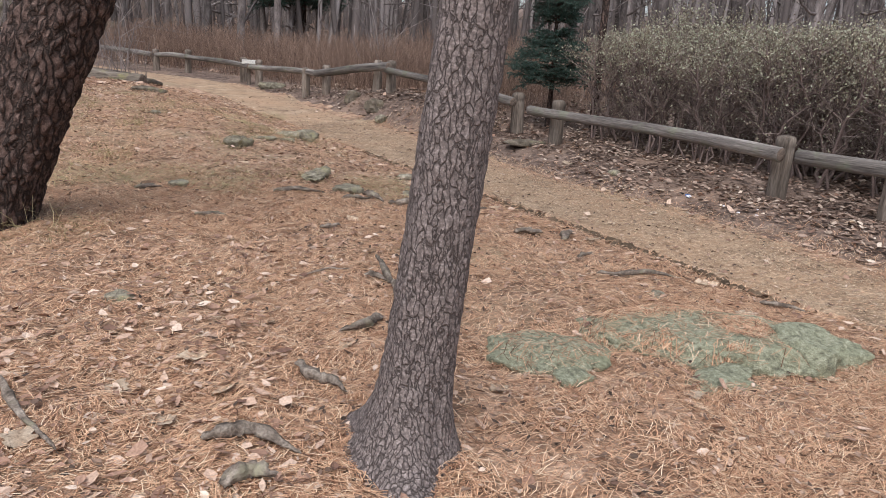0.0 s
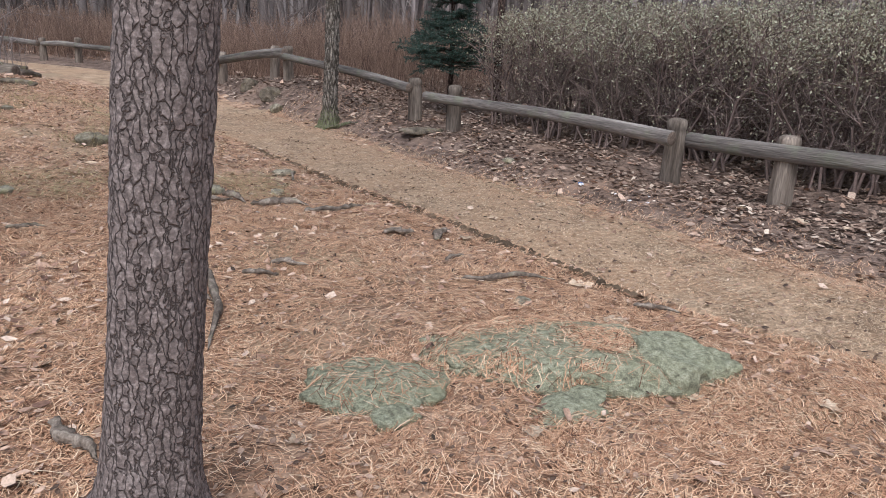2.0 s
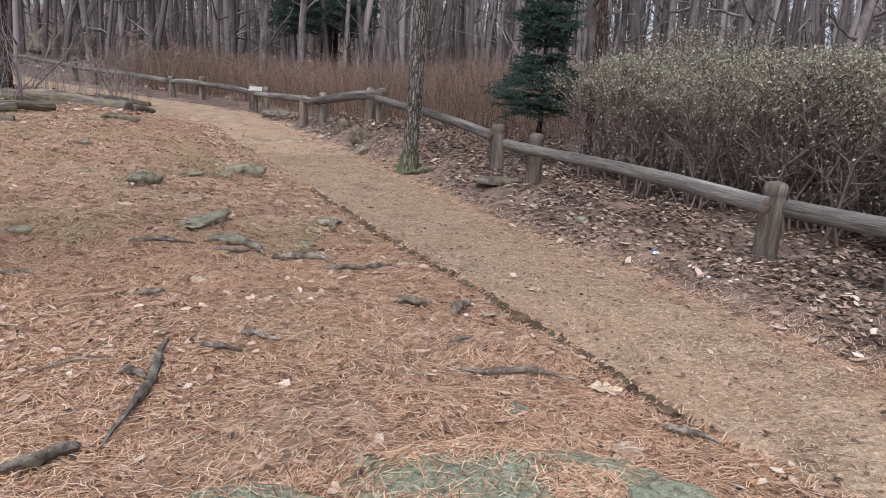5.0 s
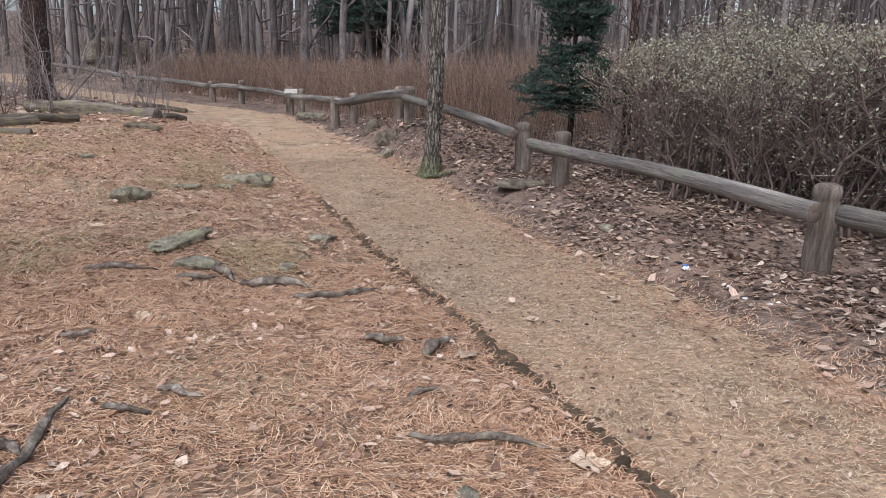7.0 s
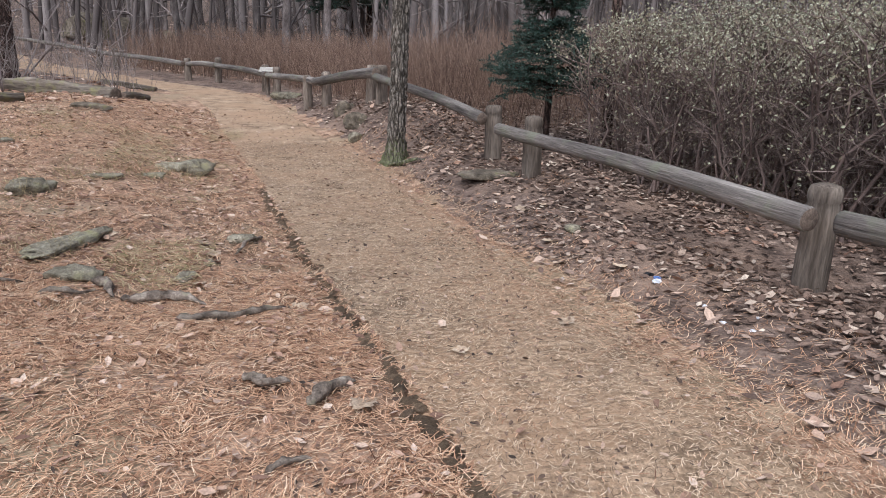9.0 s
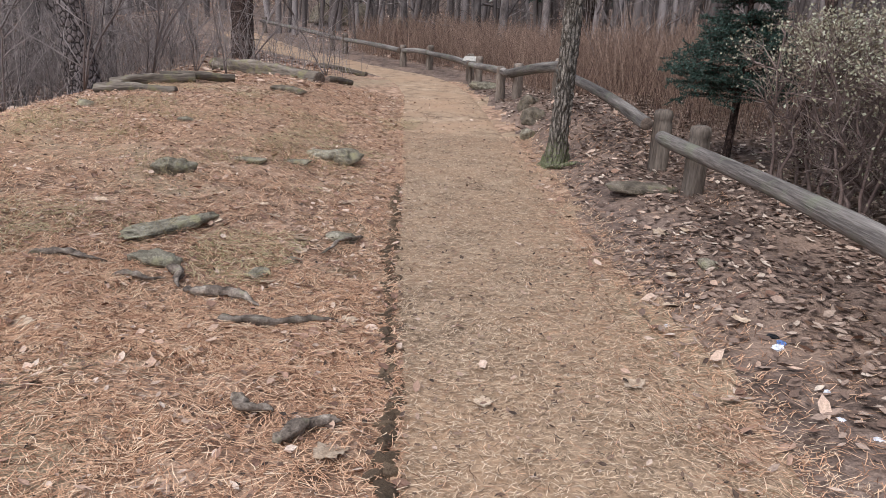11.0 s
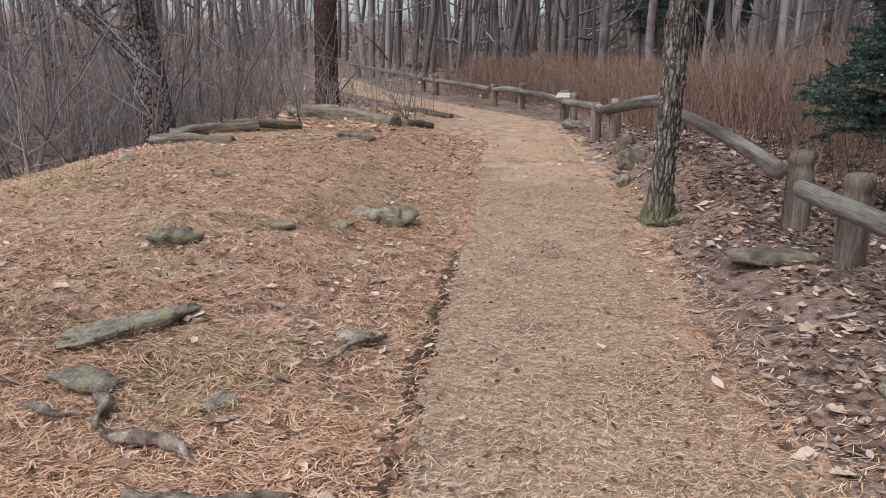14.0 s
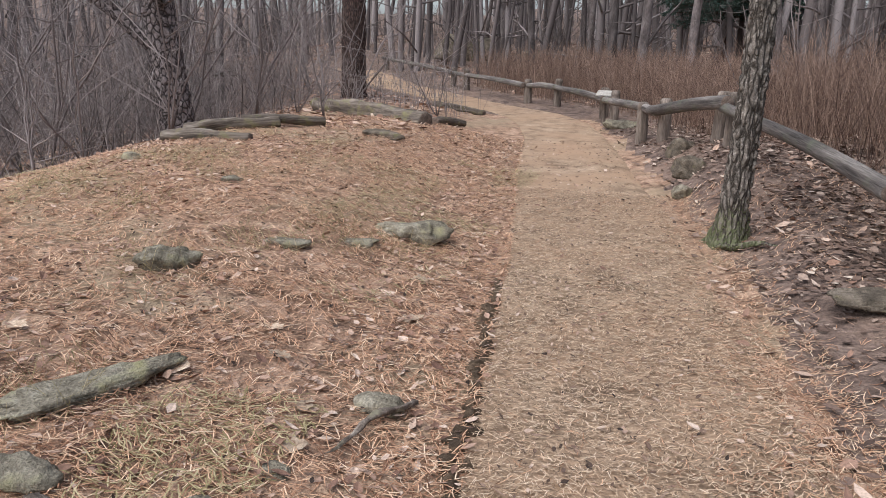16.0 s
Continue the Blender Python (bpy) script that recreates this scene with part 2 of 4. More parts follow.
# ---- mesh helpers ----
def raw_mesh(name, verts, faces, smooth=True):
    """A mesh from an (n, 3) array of points and an (m, k) array of faces with k corners each."""
    verts, faces = np.asarray(verts, np.float32), np.asarray(faces, np.int32)
    me = bpy.data.meshes.new(name)
    me.vertices.add(len(verts))
    me.vertices.foreach_set("co", verts.ravel())
    k = faces.shape[1]
    me.loops.add(faces.size)
    me.loops.foreach_set("vertex_index", faces.ravel())
    me.polygons.add(len(faces))
    me.polygons.foreach_set("loop_start", np.arange(0, faces.size, k, dtype=np.int32))
    me.polygons.foreach_set("loop_total", np.full(len(faces), k, np.int32))
    me.update(calc_edges=True)
    me.polygons.foreach_set("use_smooth", np.full(len(faces), smooth))
    me.validate()
    return me


def part(name, me, material, parent=None, label=""):
    ob = new(name, me)
    if material and not me.materials:
        me.materials.append(material)
    if parent:
        ob.parent = parent
    return tagged(ob, label)


def empty(name, at=(0, 0, 0), rz=0.0, scale=1.0):
    ob = new(name)
    ob.matrix_basis = pose(*at, 0, 0, rz) @ Matrix.Scale(scale, 4)
    return ob


def rnd_grid(ix, iy, seed):
    h = (ix.astype(np.int64) * 374761393 + iy.astype(np.int64) * 668265263 + seed * 974711) & 0x7FFFFFFF
    h = ((h ^ (h >> 13)) * 1274126177) & 0x7FFFFFFF
    return ((h ^ (h >> 16)) & 0xFFFF) / 65535.0


def vnoise(x, y, seed=0):
    """Smooth value noise in 0..1 on arrays."""
    ix, iy = np.floor(x), np.floor(y)
    fx, fy = x - ix, y - iy
    fx, fy = fx * fx * (3 - 2 * fx), fy * fy * (3 - 2 * fy)
    a, b = rnd_grid(ix, iy, seed), rnd_grid(ix + 1, iy, seed)
    c, d = rnd_grid(ix, iy + 1, seed), rnd_grid(ix + 1, iy + 1, seed)
    return (a * (1 - fx) + b * fx) * (1 - fy) + (c * (1 - fx) + d * fx) * fy


def fnoise(x, y, seed=0, octaves=4):
    s, amp, tot = 0, 1.0, 0
    for i in range(octaves):
        s, tot = s + amp * (vnoise(x * 2 ** i, y * 2 ** i, seed + i) - 0.5), tot + amp
        amp *= 0.5
    return s / tot


def tubes(paths, sides=4, cap=True):
    """Many tapered tubes in one go: a list of (points (n,3), radii (n,)). Returns points and four-cornered faces."""
    V, F, o = [], [], 0
    ang = np.linspace(0, 2 * np.pi, sides, endpoint=False)
    for p, r in paths:
        p, r = np.asarray(p, float), np.asarray(r, float)
        n = len(p)
        d = np.gradient(p, axis=0)
        d /= np.linalg.norm(d, axis=1)[:, None] + 1e-9
        ref = np.array([0.0, 0, 1]) if abs(d[:, 2]).mean() < 0.7 else np.array([1.0, 0, 0])
        u = np.cross(d, ref)
        u /= np.linalg.norm(u, axis=1)[:, None] + 1e-9
        w = np.cross(d, u)
        ring = p[:, None] + r[:, None, None] * (np.cos(ang)[None, :, None] * u[:, None] + np.sin(ang)[None, :, None] * w[:, None])
        V.append(ring.reshape(-1, 3))
        i, j = np.meshgrid(np.arange(n - 1), np.arange(sides), indexing="ij")
        a, b = o + i * sides + j, o + i * sides + (j + 1) % sides
        F.append(np.stack([a, b, b + sides, a + sides], -1).reshape(-1, 4))
        if cap and sides == 4:
            F.append(np.array([[o + 3, o + 2, o + 1, o], [o + (n - 1) * sides + k for k in range(4)]]))
        o += n * sides
    return np.concatenate(V), np.concatenate(F)


# ---- the lie of the land ----
def path_left(y):
    return np.interp(y, [0, 2, 3, 5, 7, 8, 10, 12, 14.4, 17, 19, 20.5, 22, 24, 28, 33], [4.9, 4.2, 3.8, 3.55, 3.2, 3.09, 2.85, 2.55, 2.2, 1.85, 1.45, 1.0, 0.2, -1.4, -4.6, -8.5])


def path_right(y):
    return np.interp(y, [0, 2.4, 3.3, 4.7, 5.8, 7, 8.5, 10.5, 12, 16.5, 18.5, 20.5, 22, 24, 28, 33], [5.9, 5.42, 5.26, 5.06, 4.88, 4.7, 4.53, 4.33, 4.2, 3.5, 3.15, 2.75, 2.1, 0.4, -2.4, -6.4])


def sstep(a, b, x):
    t = np.clip((x - a) / (b - a), 0, 1)
    return t * t * (3 - 2 * t)


def land(x, y, rough=True):
    """Height of the ground in metres."""
    x, y = np.asarray(x, float), np.asarray(y, float)
    far = np.hypot(x - 2, y)
    z = np.interp(y, [0, 12, 19, 24, 30], [0.06, 0.07, 0.2, 0.27, 0.42]) + 0.085 * np.clip(far - 30, 0, 90)
    u, v = path_left(y) - x, x - path_right(y)
    rise = np.interp(y, [0, 4, 6, 8.4, 10, 12, 15, 18, 24], [0.03, 0.04, 0.08, 0.29, 0.35, 0.37, 0.34, 0.22, 0.15])
    z = z + rise * sstep(0.0, 2.3, u)
    z = z - 1.1 * sstep(3.6, 9.0, u) * sstep(5, 11, y)
    bank = np.interp(y, [0, 5, 9, 10.5, 13.5, 15, 17, 21, 26], [0.14, 0.13, 0.2, 0.24, 0.5, 0.45, 0.22, 0.09, 0.05])
    z = z + bank * sstep(0.0, 1.0, v) + 0.03 * np.clip(v - 1, 0, 12)
    if rough:
        off = sstep(-0.1, 0.3, np.maximum(u, v))
        z = z + off * (0.09 * fnoise(x * 0.9, y * 0.9, 3, 3) + 0.075 * fnoise(x * 5, y * 5, 9, 4)) + 0.008 * fnoise(x * 3, y * 3, 5, 3)
    return z


def land1(x, y):
    return float(land(np.array([x]), np.array([y]))[0])


def spaced(a, b, step, lo, hi, grow=1.25):
    """Grid lines: even from a to b, widening out to lo and hi."""
    mid = list(np.arange(a, b + step / 2, step))
    s, p = step, a
    left = []
    while p > lo:
        s *= grow
        p -= s
        left.append(p)
    s, p = step, b
    right = []
    while p < hi:
        s *= grow
        p += s
        right.append(p)
    return np.array(left[::-1] + mid + right)


gx, gy = spaced(-5, 9, 0.075, -400, 400), spaced(-1, 21, 0.075, -400, 400)
X, Y = np.meshgrid(gx, gy, indexing="ij")
Z = land(X, Y)
inside = sstep(0.06, 0.16, np.minimum(X - path_left(Y), path_right(Y) - X))
Z = Z - 0.06 * inside
nx, ny = len(gx), len(gy)
i, j = np.meshgrid(np.arange(nx - 1), np.arange(ny - 1), indexing="ij")
F = np.stack([i * ny + j, (i + 1) * ny + j, (i + 1) * ny + j + 1, i * ny + j + 1], -1).reshape(-1, 4)
ground_mesh = raw_mesh("ground", np.stack([X, Y, Z], -1).reshape(-1, 3), F)
ground_mesh.materials.append(M_SOIL)
ground_mesh.materials.append(M_HUMUS)
fx, fy = X[:-1, :-1].ravel(), Y[:-1, :-1].ravel()
wander = 0.35 * fnoise(fx * 1.5, fy * 1.5, 31, 3)
leafy_face = (fx - path_right(fy) > 0.12 + wander) | (fy > 21) | (path_left(fy) - fx > 6.2 + 6 * wander)
ground_mesh.polygons.foreach_set("material_index", leafy_face.astype(np.int32))
tagged(part("ground", ground_mesh, None), "forest floor of soil under reddish pine needles and leaves", "ground", kind="structure")


def woven_path():
    """A coir mat laid along the trail, with woven ribs across it and a ragged rim."""
    ys = np.concatenate([np.arange(0, 12, 0.015), np.arange(12, 33, 0.06)])
    s = np.linspace(0, 1, 90)
    S, YY = np.meshgrid(s, ys)
    rag = 0.07 * fnoise(YY * 4, S * 0 + 3, 4, 3) + 0.05 * fnoise(YY * 0.8, S * 0 + 8, 6, 2)
    lx, rx = path_left(YY) + rag, path_right(YY) + 0.16 * fnoise(YY * 1.7, S * 0, 8, 4)
    XX = lx + (rx - lx) * S
    ZZ = land(XX, YY, False) + 0.008 * fnoise(XX * 3, YY * 3, 5, 3)
    ribs = np.sin(2 * np.pi * YY / 0.055 + 1.5 * np.sin(XX * 9 + 6 * fnoise(XX * 2, YY * 2, 1)))
    worn = 0.35 + 0.65 * vnoise(XX * 1.3, YY * 1.3, 15)
    ZZ = ZZ + 0.012 + (0.017 - 0.013 * sstep(3.5, 6, YY)) * ribs * worn * (YY < 12) + 0.022 * fnoise(XX * 12, YY * 16, 12, 3)
    ZZ = ZZ - 0.07 * (S < 0.004) - 0.05 * (1 - sstep(0, 0.14, 1 - S))
    n, k = len(ys), len(s)
    a, b = np.meshgrid(np.arange(n - 1), np.arange(k - 1), indexing="ij")
    f = np.stack([a * k + b, a * k + b + 1, (a + 1) * k + b + 1, (a + 1) * k + b], -1).reshape(-1, 4)
    return raw_mesh("path", np.stack([XX, YY, ZZ], -1).reshape(-1, 3), f)


path = tagged(part("path", woven_path(), M_MAT), "trodden brown coir mat path strewn with needles", "path", kind="structure")


# ---- trees ----
def bark_trunk(pts, radii, plate=0.035, depth=0.012, sides=72, step=0.018, flare=0.0, flare_h=0.3, seed=0, tall=2.4):
    """A trunk with real raised bark plates, from a bent axis (points, radii). flare widens the foot into root buttresses."""
    pts, radii = np.array(pts, float), np.array(radii, float)
    seg = np.concatenate([[0], np.cumsum(np.linalg.norm(np.diff(pts, axis=0), axis=1))])
    t = np.arange(0, seg[-1], step)
    if seg[-1] > tall + 1:
        t = np.concatenate([np.arange(0, tall, step), np.arange(tall, seg[-1], 0.12), [seg[-1]]])
    P = np.stack([np.interp(t, seg, pts[:, c]) for c in range(3)], -1)
    R = np.interp(t, seg, radii)
    a = np.linspace(0, 2 * np.pi, sides, endpoint=False)
    V = np.zeros((len(t), sides, 3))
    for n in range(len(t)):
        for m in range(sides):
            c, s = math.cos(a[m]), math.sin(a[m])
            r = R[n] * (1 + 0.06 * math.sin(3 * a[m] + seed) + 0.03 * math.sin(5 * a[m] + 2 * t[n]))
            if flare:
                lobe = 0.45 + 0.55 * max(0, math.sin(2.5 * a[m] + seed)) ** 2
                r += flare * lobe * math.exp(-t[n] / flare_h * 2.2)
            if t[n] < tall + 0.5:
                q = Vector((c * R[n] / plate, s * R[n] / plate, t[n] / plate * 0.42))
                q += 0.45 * Vector(noise.noise_vector(q * 0.7 + Vector((seed, 0, 0))))
                dist = noise.voronoi(q + Vector((seed * 7.1, 0, 0)))[0]
                crack = min(1.0, (dist[1] - dist[0]) * 2.6)
                r += depth * (crack - 0.6) + 0.25 * depth * noise.noise(q * 4)
            V[n, m] = P[n] + np.array([c * r, s * r, 0])
    n, k = len(t), sides
    i, j = np.meshgrid(np.arange(n - 1), np.arange(k), indexing="ij")
    f = np.stack([i * k + j, i * k + (j + 1) % k, (i + 1) * k + (j + 1) % k, (i + 1) * k + j], -1).reshape(-1, 4)
    return raw_mesh("trunk", V.reshape(-1, 3), f)


def grow(start, way, length, radius, rng, depth=0, paths=None, kids=5, up=0.25, wob=0.22, segs=6):
    """A bent tapering limb with smaller ones on it."""
    paths = [] if paths is None else paths
    p, d = np.array(start, float), np.array(way, float)
    d /= np.linalg.norm(d)
    pts, step = [p.copy()], length / segs
    for _ in range(segs):
        d = d + rng.normal(0, wob, 3) + np.array([0, 0, up * 0.3])
        d /= np.linalg.norm(d)
        p = p + d * step
        pts.append(p.copy())
    rad = np.linspace(radius, radius * 0.3, segs + 1)
    paths.append((np.array(pts), rad))
    if depth > 0:
        for _ in range(kids):
            k = rng.integers(1, segs + 1)
            side = rng.normal(0, 1, 3) * 0.9 + d * 0.7 + np.array([0, 0, 0.3])
            grow(pts[k], side, length * rng.uniform(0.35, 0.6), rad[k] * 0.6, rng, depth - 1, paths, kids, up, wob, max(3, segs - 2))
    return paths


def bare_limbs(points, radii, count, lo, rng, length=1.6, depth=1):
    """Leafless limbs springing from a trunk's axis above the share lo of its height."""
    out, pts = [], np.array(points, float)
    for _ in range(count):
        f = rng.uniform(lo, 0.97) * (len(pts) - 1)
        k = int(f)
        at = pts[k] + (pts[min(k + 1, len(pts) - 1)] - pts[k]) * (f - k)
        a = rng.uniform(0, 2 * np.pi)
        r = np.interp(f, range(len(pts)), radii)
        grow(at, (math.cos(a), math.sin(a), rng.uniform(0.3, 1.2)), length * rng.uniform(0.6, 1.3), r * 0.4, rng, depth, out, 4)
    return out


def near_tree(name, base, lean, height, r0, r1, material, label, plate, depth, flare, seed, limbs=8, lo=0.5, tall=2.4, sides=72, bend=0.05):
    rng = np.random.default_rng(seed)
    bx, by = base
    bz = land1(bx, by) - 0.06
    tree = empty(name, (bx, by, bz))
    hs = np.linspace(0, height, 9)
    pts = [(lean[0] * h + bend * math.sin(h * 0.8 + seed) * h / 3, lean[1] * h + bend * math.cos(h * 0.7 + seed) * h / 3, h) for h in hs]
    rad = np.linspace(r0, r1, 9)
    part("trunk", bark_trunk(pts, rad, plate, depth, sides, 0.02, flare, 0.3, seed, tall), material, tree)
    tagged(part("crown", raw_mesh("crown", *tubes(bare_limbs(pts, rad, limbs, lo, rng), 5)), material, tree), kind="stuff")
    return tagged(tree, label, "tree")


near_tree("pine_tree", (0.846, 2.17), (0.083, -0.035), 8, 0.122, 0.075, M_PINE, "slim pine with flaky grey bark and flared foot", 0.04, 0.006, 0.3, 3, tall=2.2, sides=96, bend=0.0)
near_tree("pine_tree", (-1.0, 5.75), (0.42, -0.14), 9, 0.3, 0.2, M_DARKPINE, "thick leaning pine with dark furrowed bark", 0.07, 0.028, 0.1, 5, tall=2.4, sides=110, bend=0.0)
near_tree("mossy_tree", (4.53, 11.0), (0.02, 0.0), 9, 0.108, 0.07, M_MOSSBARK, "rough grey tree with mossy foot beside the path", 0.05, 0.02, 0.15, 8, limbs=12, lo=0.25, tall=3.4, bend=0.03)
near_tree("pine_tree", (-3.2, 22.0), (0.0, 0.0), 10, 0.3, 0.2, M_DARKPINE, "dark reddish pine beyond the old log", 0.09, 0.03, 0.1, 11, limbs=10, tall=3.5, sides=56, bend=0.02)
near_tree("pine_tree", (-4.68, 16.9), (-0.14, 0.02), 10, 0.31, 0.21, M_PLATED, "thick pine with deeply cracked plated bark", 0.1, 0.035, 0.12, 14, limbs=14, lo=0.15, tall=3.8, sides=64, bend=0.0)
near_tree("slim_tree", (7.35, 3.95), (0.0, 0.0), 4.5, 0.034, 0.012, M_PALEBARK, "thin pale forked tree behind the fence", 0.03, 0.003, 0.01, 21, limbs=9, lo=0.22, tall=1.0, sides=20, bend=0.04)
near_tree("slim_tree", (7.0, 10.15), (0.0, 0.0), 7, 0.065, 0.03, M_DARKPINE, "slim dark trunk at the end of the hedge", 0.04, 0.01, 0.04, 17, limbs=10, lo=0.35, tall=2.5, sides=32)

# the heavy limb that leaves the plated pine low down
rng_limb = np.random.default_rng(3)
limb = part("limb", raw_mesh("limb", *tubes(grow((-0.3, 0.02, 1.6), (-0.97, -0.23, 0.85), 4.8, 0.13, rng_limb, 2, None, 5, 0.1, 0.07, 9), 8)), M_PLATED, bpy.data.objects["pine_tree.003"])


def forest_tree(seed, height, r0):
    rng = np.random.default_rng(seed)
    tree = empty("bare_tree", (0, -60, 0))
    pts, p, d = [], np.zeros(3), np.array([rng.normal(0, 0.06), rng.normal(0, 0.06), 1.0])
    for _ in range(11):
        pts.append(p.copy())
        d = d + np.array([rng.normal(0, 0.045), rng.normal(0, 0.045), 0])
        p = p + d / np.linalg.norm(d) * height / 10
    rad = np.linspace(r0, r0 * 0.35, 11)
    rad[0] *= 1.35
    part("trunk", raw_mesh("trunk", *tubes([(pts, rad)], 10)), M_BARK, tree)
    tagged(part("crown", raw_mesh("crown", *tubes(bare_limbs(pts, rad, 11, 0.1, rng, height * 0.17), 4)), M_BARK, tree), kind="stuff")
    return tagged(tree, "bare winter tree with slender grey-brown trunk", "tree", "bare forest trees")


KINDS = [forest_tree(40 + n, 9 + 0.7 * n, 0.09 + 0.012 * n) for n in range(7)]


def clear_of_trail(x, y):
    u, v = float(path_left(y)) - x, x - float(path_right(y))
    if y > 33:
        return True
    return v > 2.6 + 0.25 * max(0, 14 - y) + (4.5 if 10 < y < 26 else 0) or u > 5.2 + (2.0 if y < 15 else 0)


placed, tries = [], 0
while len(placed) < 280 and tries < 20000:
    tries += 1
    bearing, dist = radians(RNG.uniform(-62, 68)), 14 + 62 * RNG.uniform() ** 1.15
    x, y = 2.5 + dist * math.sin(bearing), 1 + dist * math.cos(bearing)
    if not clear_of_trail(x, y) or any((x - a) ** 2 + (y - b) ** 2 < (0.9 if dist > 25 else 1.6) ** 2 for a, b in placed):
        continue
    if x < -4 and RNG.uniform() < 0.78:
        continue
    placed.append((x, y))
    m = pose(x, y, land1(x, y) - 0.1, RNG.normal(0, 2.5), RNG.normal(0, 2.5), RNG.uniform(0, 360)) @ Matrix.Scale(RNG.uniform(0.75, 1.3), 4)
    k = KINDS[RNG.integers(0, 7)]
    if len(placed) <= 7:
        KINDS[len(placed) - 1].matrix_basis = m
    else:
        copy_thing(k, m)


def far_wood(n, rng):
    """The wood further up the slope, too dense to count: trunks with a few side limbs."""
    paths = []
    for _ in range(n):
        bearing, dist = radians(rng.uniform(-64, 70)), rng.uniform(27, 85)
        x, y = 2.5 + dist * math.sin(bearing), 1 + dist * math.cos(bearing)
        if not clear_of_trail(x, y) or (x < -6 and rng.uniform() < 0.5):
            continue
        z, h, r0 = land1(x, y) - 0.2, rng.uniform(7, 13), rng.uniform(0.05, 0.17)
        d = np.array([rng.normal(0, 0.07), rng.normal(0, 0.07), 1])
        p = [np.array([x, y, z]) + d * h * f + rng.normal(0, 0.09, 3) * (f > 0) for f in (0, 0.3, 0.6, 1)]
        paths.append((p, np.array([1, 0.85, 0.65, 0.3]) * r0))
        for _ in range(5):
            q = p[0] + (p[3] - p[0]) * rng.uniform(0.08, 0.7)
            e = q + np.array([rng.normal(0, 1), rng.normal(0, 1), rng.uniform(0.2, 1.4)]) * rng.uniform(0.5, 1.3)
            paths.append(([q, (q + e) / 2 + rng.normal(0, 0.08, 3), e], [r0 * 0.3, r0 * 0.22, r0 * 0.1]))
    return raw_mesh("distant_wood", *tubes(paths, 5))


tagged(part("distant_wood", far_wood(1400, RNG), M_FARWOOD), "dense leafless wood rising up the far slope", "woods", kind="stuff")


# ---- log fence ----
POSTS = [(7.05, 1.3), (6.8, 2.3), (6.42, 4.43), (6.2, 5.55), (5.68, 9.15), (5.53, 10.05), (4.82, 14.1), (4.72, 14.7), (4.1, 16.45), (3.78, 17.1), (3.2, 20.2), (2.95, 21.2), (1.65, 23.6), (0.8, 24.3), (-1.75, 28.0), (-2.5, 29.2), (-6.4, 33.5)]
POST_H = 0.62
fence = empty("log_fence", (0, 0, 0))
tagged(fence, "low rustic fence of round weathered logs on stout posts", "fence")


def post_mesh(seed):
    hs = [-0.15, 0.0, 0.3, 0.52, 0.56, 0.575, 0.62, 0.655, 0.67, 0.672]
    rs = [0.1, 0.1, 0.096, 0.094, 0.086, 0.094, 0.094, 0.084, 0.05, 0.0]
    rng, k = np.random.default_rng(seed), 18
    a = np.linspace(0, 2 * np.pi, k, endpoint=False)
    V = []
    for h, r in zip(hs, rs):
        rr = r * (1 + 0.05 * np.sin(2 * a + seed) + rng.normal(0, 0.012, k))
        V.append(np.stack([rr * np.cos(a), rr * np.sin(a), np.full(k, h)], -1))
    n = len(hs)
    i, j = np.meshgrid(np.arange(n - 1), np.arange(k), indexing="ij")
    f = np.stack([i * k + j, i * k + (j + 1) % k, (i + 1) * k + (j + 1) % k, (i + 1) * k + j], -1).reshape(-1, 4)
    return raw_mesh("post", np.concatenate(V), f)


def log_mesh(length, r, seed, material_cut=True):
    """A round log along z with knots, slow bends and sawn ends."""
    rng, k, n = np.random.default_rng(seed), 20, 26
    a, V = np.linspace(0, 2 * np.pi, k, endpoint=False), []
    hs = np.concatenate([[0, 0, 0.012], np.linspace(0.05, length - 0.05, n), [length - 0.012, length, length]])
    for q, h in enumerate(hs):
        t = h / length
        rr = r * (1.04 - 0.12 * t + 0.03 * math.sin(5 * t + seed)) * (1 + 0.03 * np.sin(3 * a + 4 * t + seed) + rng.normal(0, 0.01, k))
        if q in (0, len(hs) - 1):
            rr = rr * 0.02
        elif q in (1, len(hs) - 2):
            rr = rr * 0.9
        off = 0.025 * math.sin(math.pi * t * 1.3 + seed)
        V.append(np.stack([rr * np.cos(a) + off, rr * np.sin(a) + 0.02 * math.sin(5 * t), np.full(k, h)], -1))
    m = len(hs)
    i, j = np.meshgrid(np.arange(m - 1), np.arange(k), indexing="ij")
    f = np.stack([i * k + j, i * k + (j + 1) % k, (i + 1) * k + (j + 1) % k, (i + 1) * k + j], -1).reshape(-1, 4)
    me = raw_mesh("rail", np.concatenate(V), f)
    me.materials.append(M_LOG)
    me.materials.append(M_CUT)
    for p in me.polygons:
        if p.index < k or p.index >= (m - 2) * k:
            p.material_index = 1
    return me


post_kinds = [post_mesh(s) for s in range(4)]
for n, (x, y) in enumerate(POSTS):
    ob = part("post", post_kinds[n % 4], M_POST, fence)
    ob.matrix_basis = pose(x, y, land1(x, y) - 0.03, (n * 7) % 5 - 2, (n * 11) % 5 - 2, n * 67)


def rail(a, b, ha, hb, r, seed):
    """A log from a to b (x, y), its axis ha and hb above the ground there."""
    p, q = Vector((a[0] - 0.1, a[1], land1(*a) + ha)), Vector((b[0] - 0.1, b[1], land1(*b) + hb))
    ob = part("rail", log_mesh((q - p).length, r, seed), None, fence)
    ob.matrix_basis = Matrix.Translation(p) @ (q - p).to_track_quat("Z", "Y").to_matrix().to_4x4()



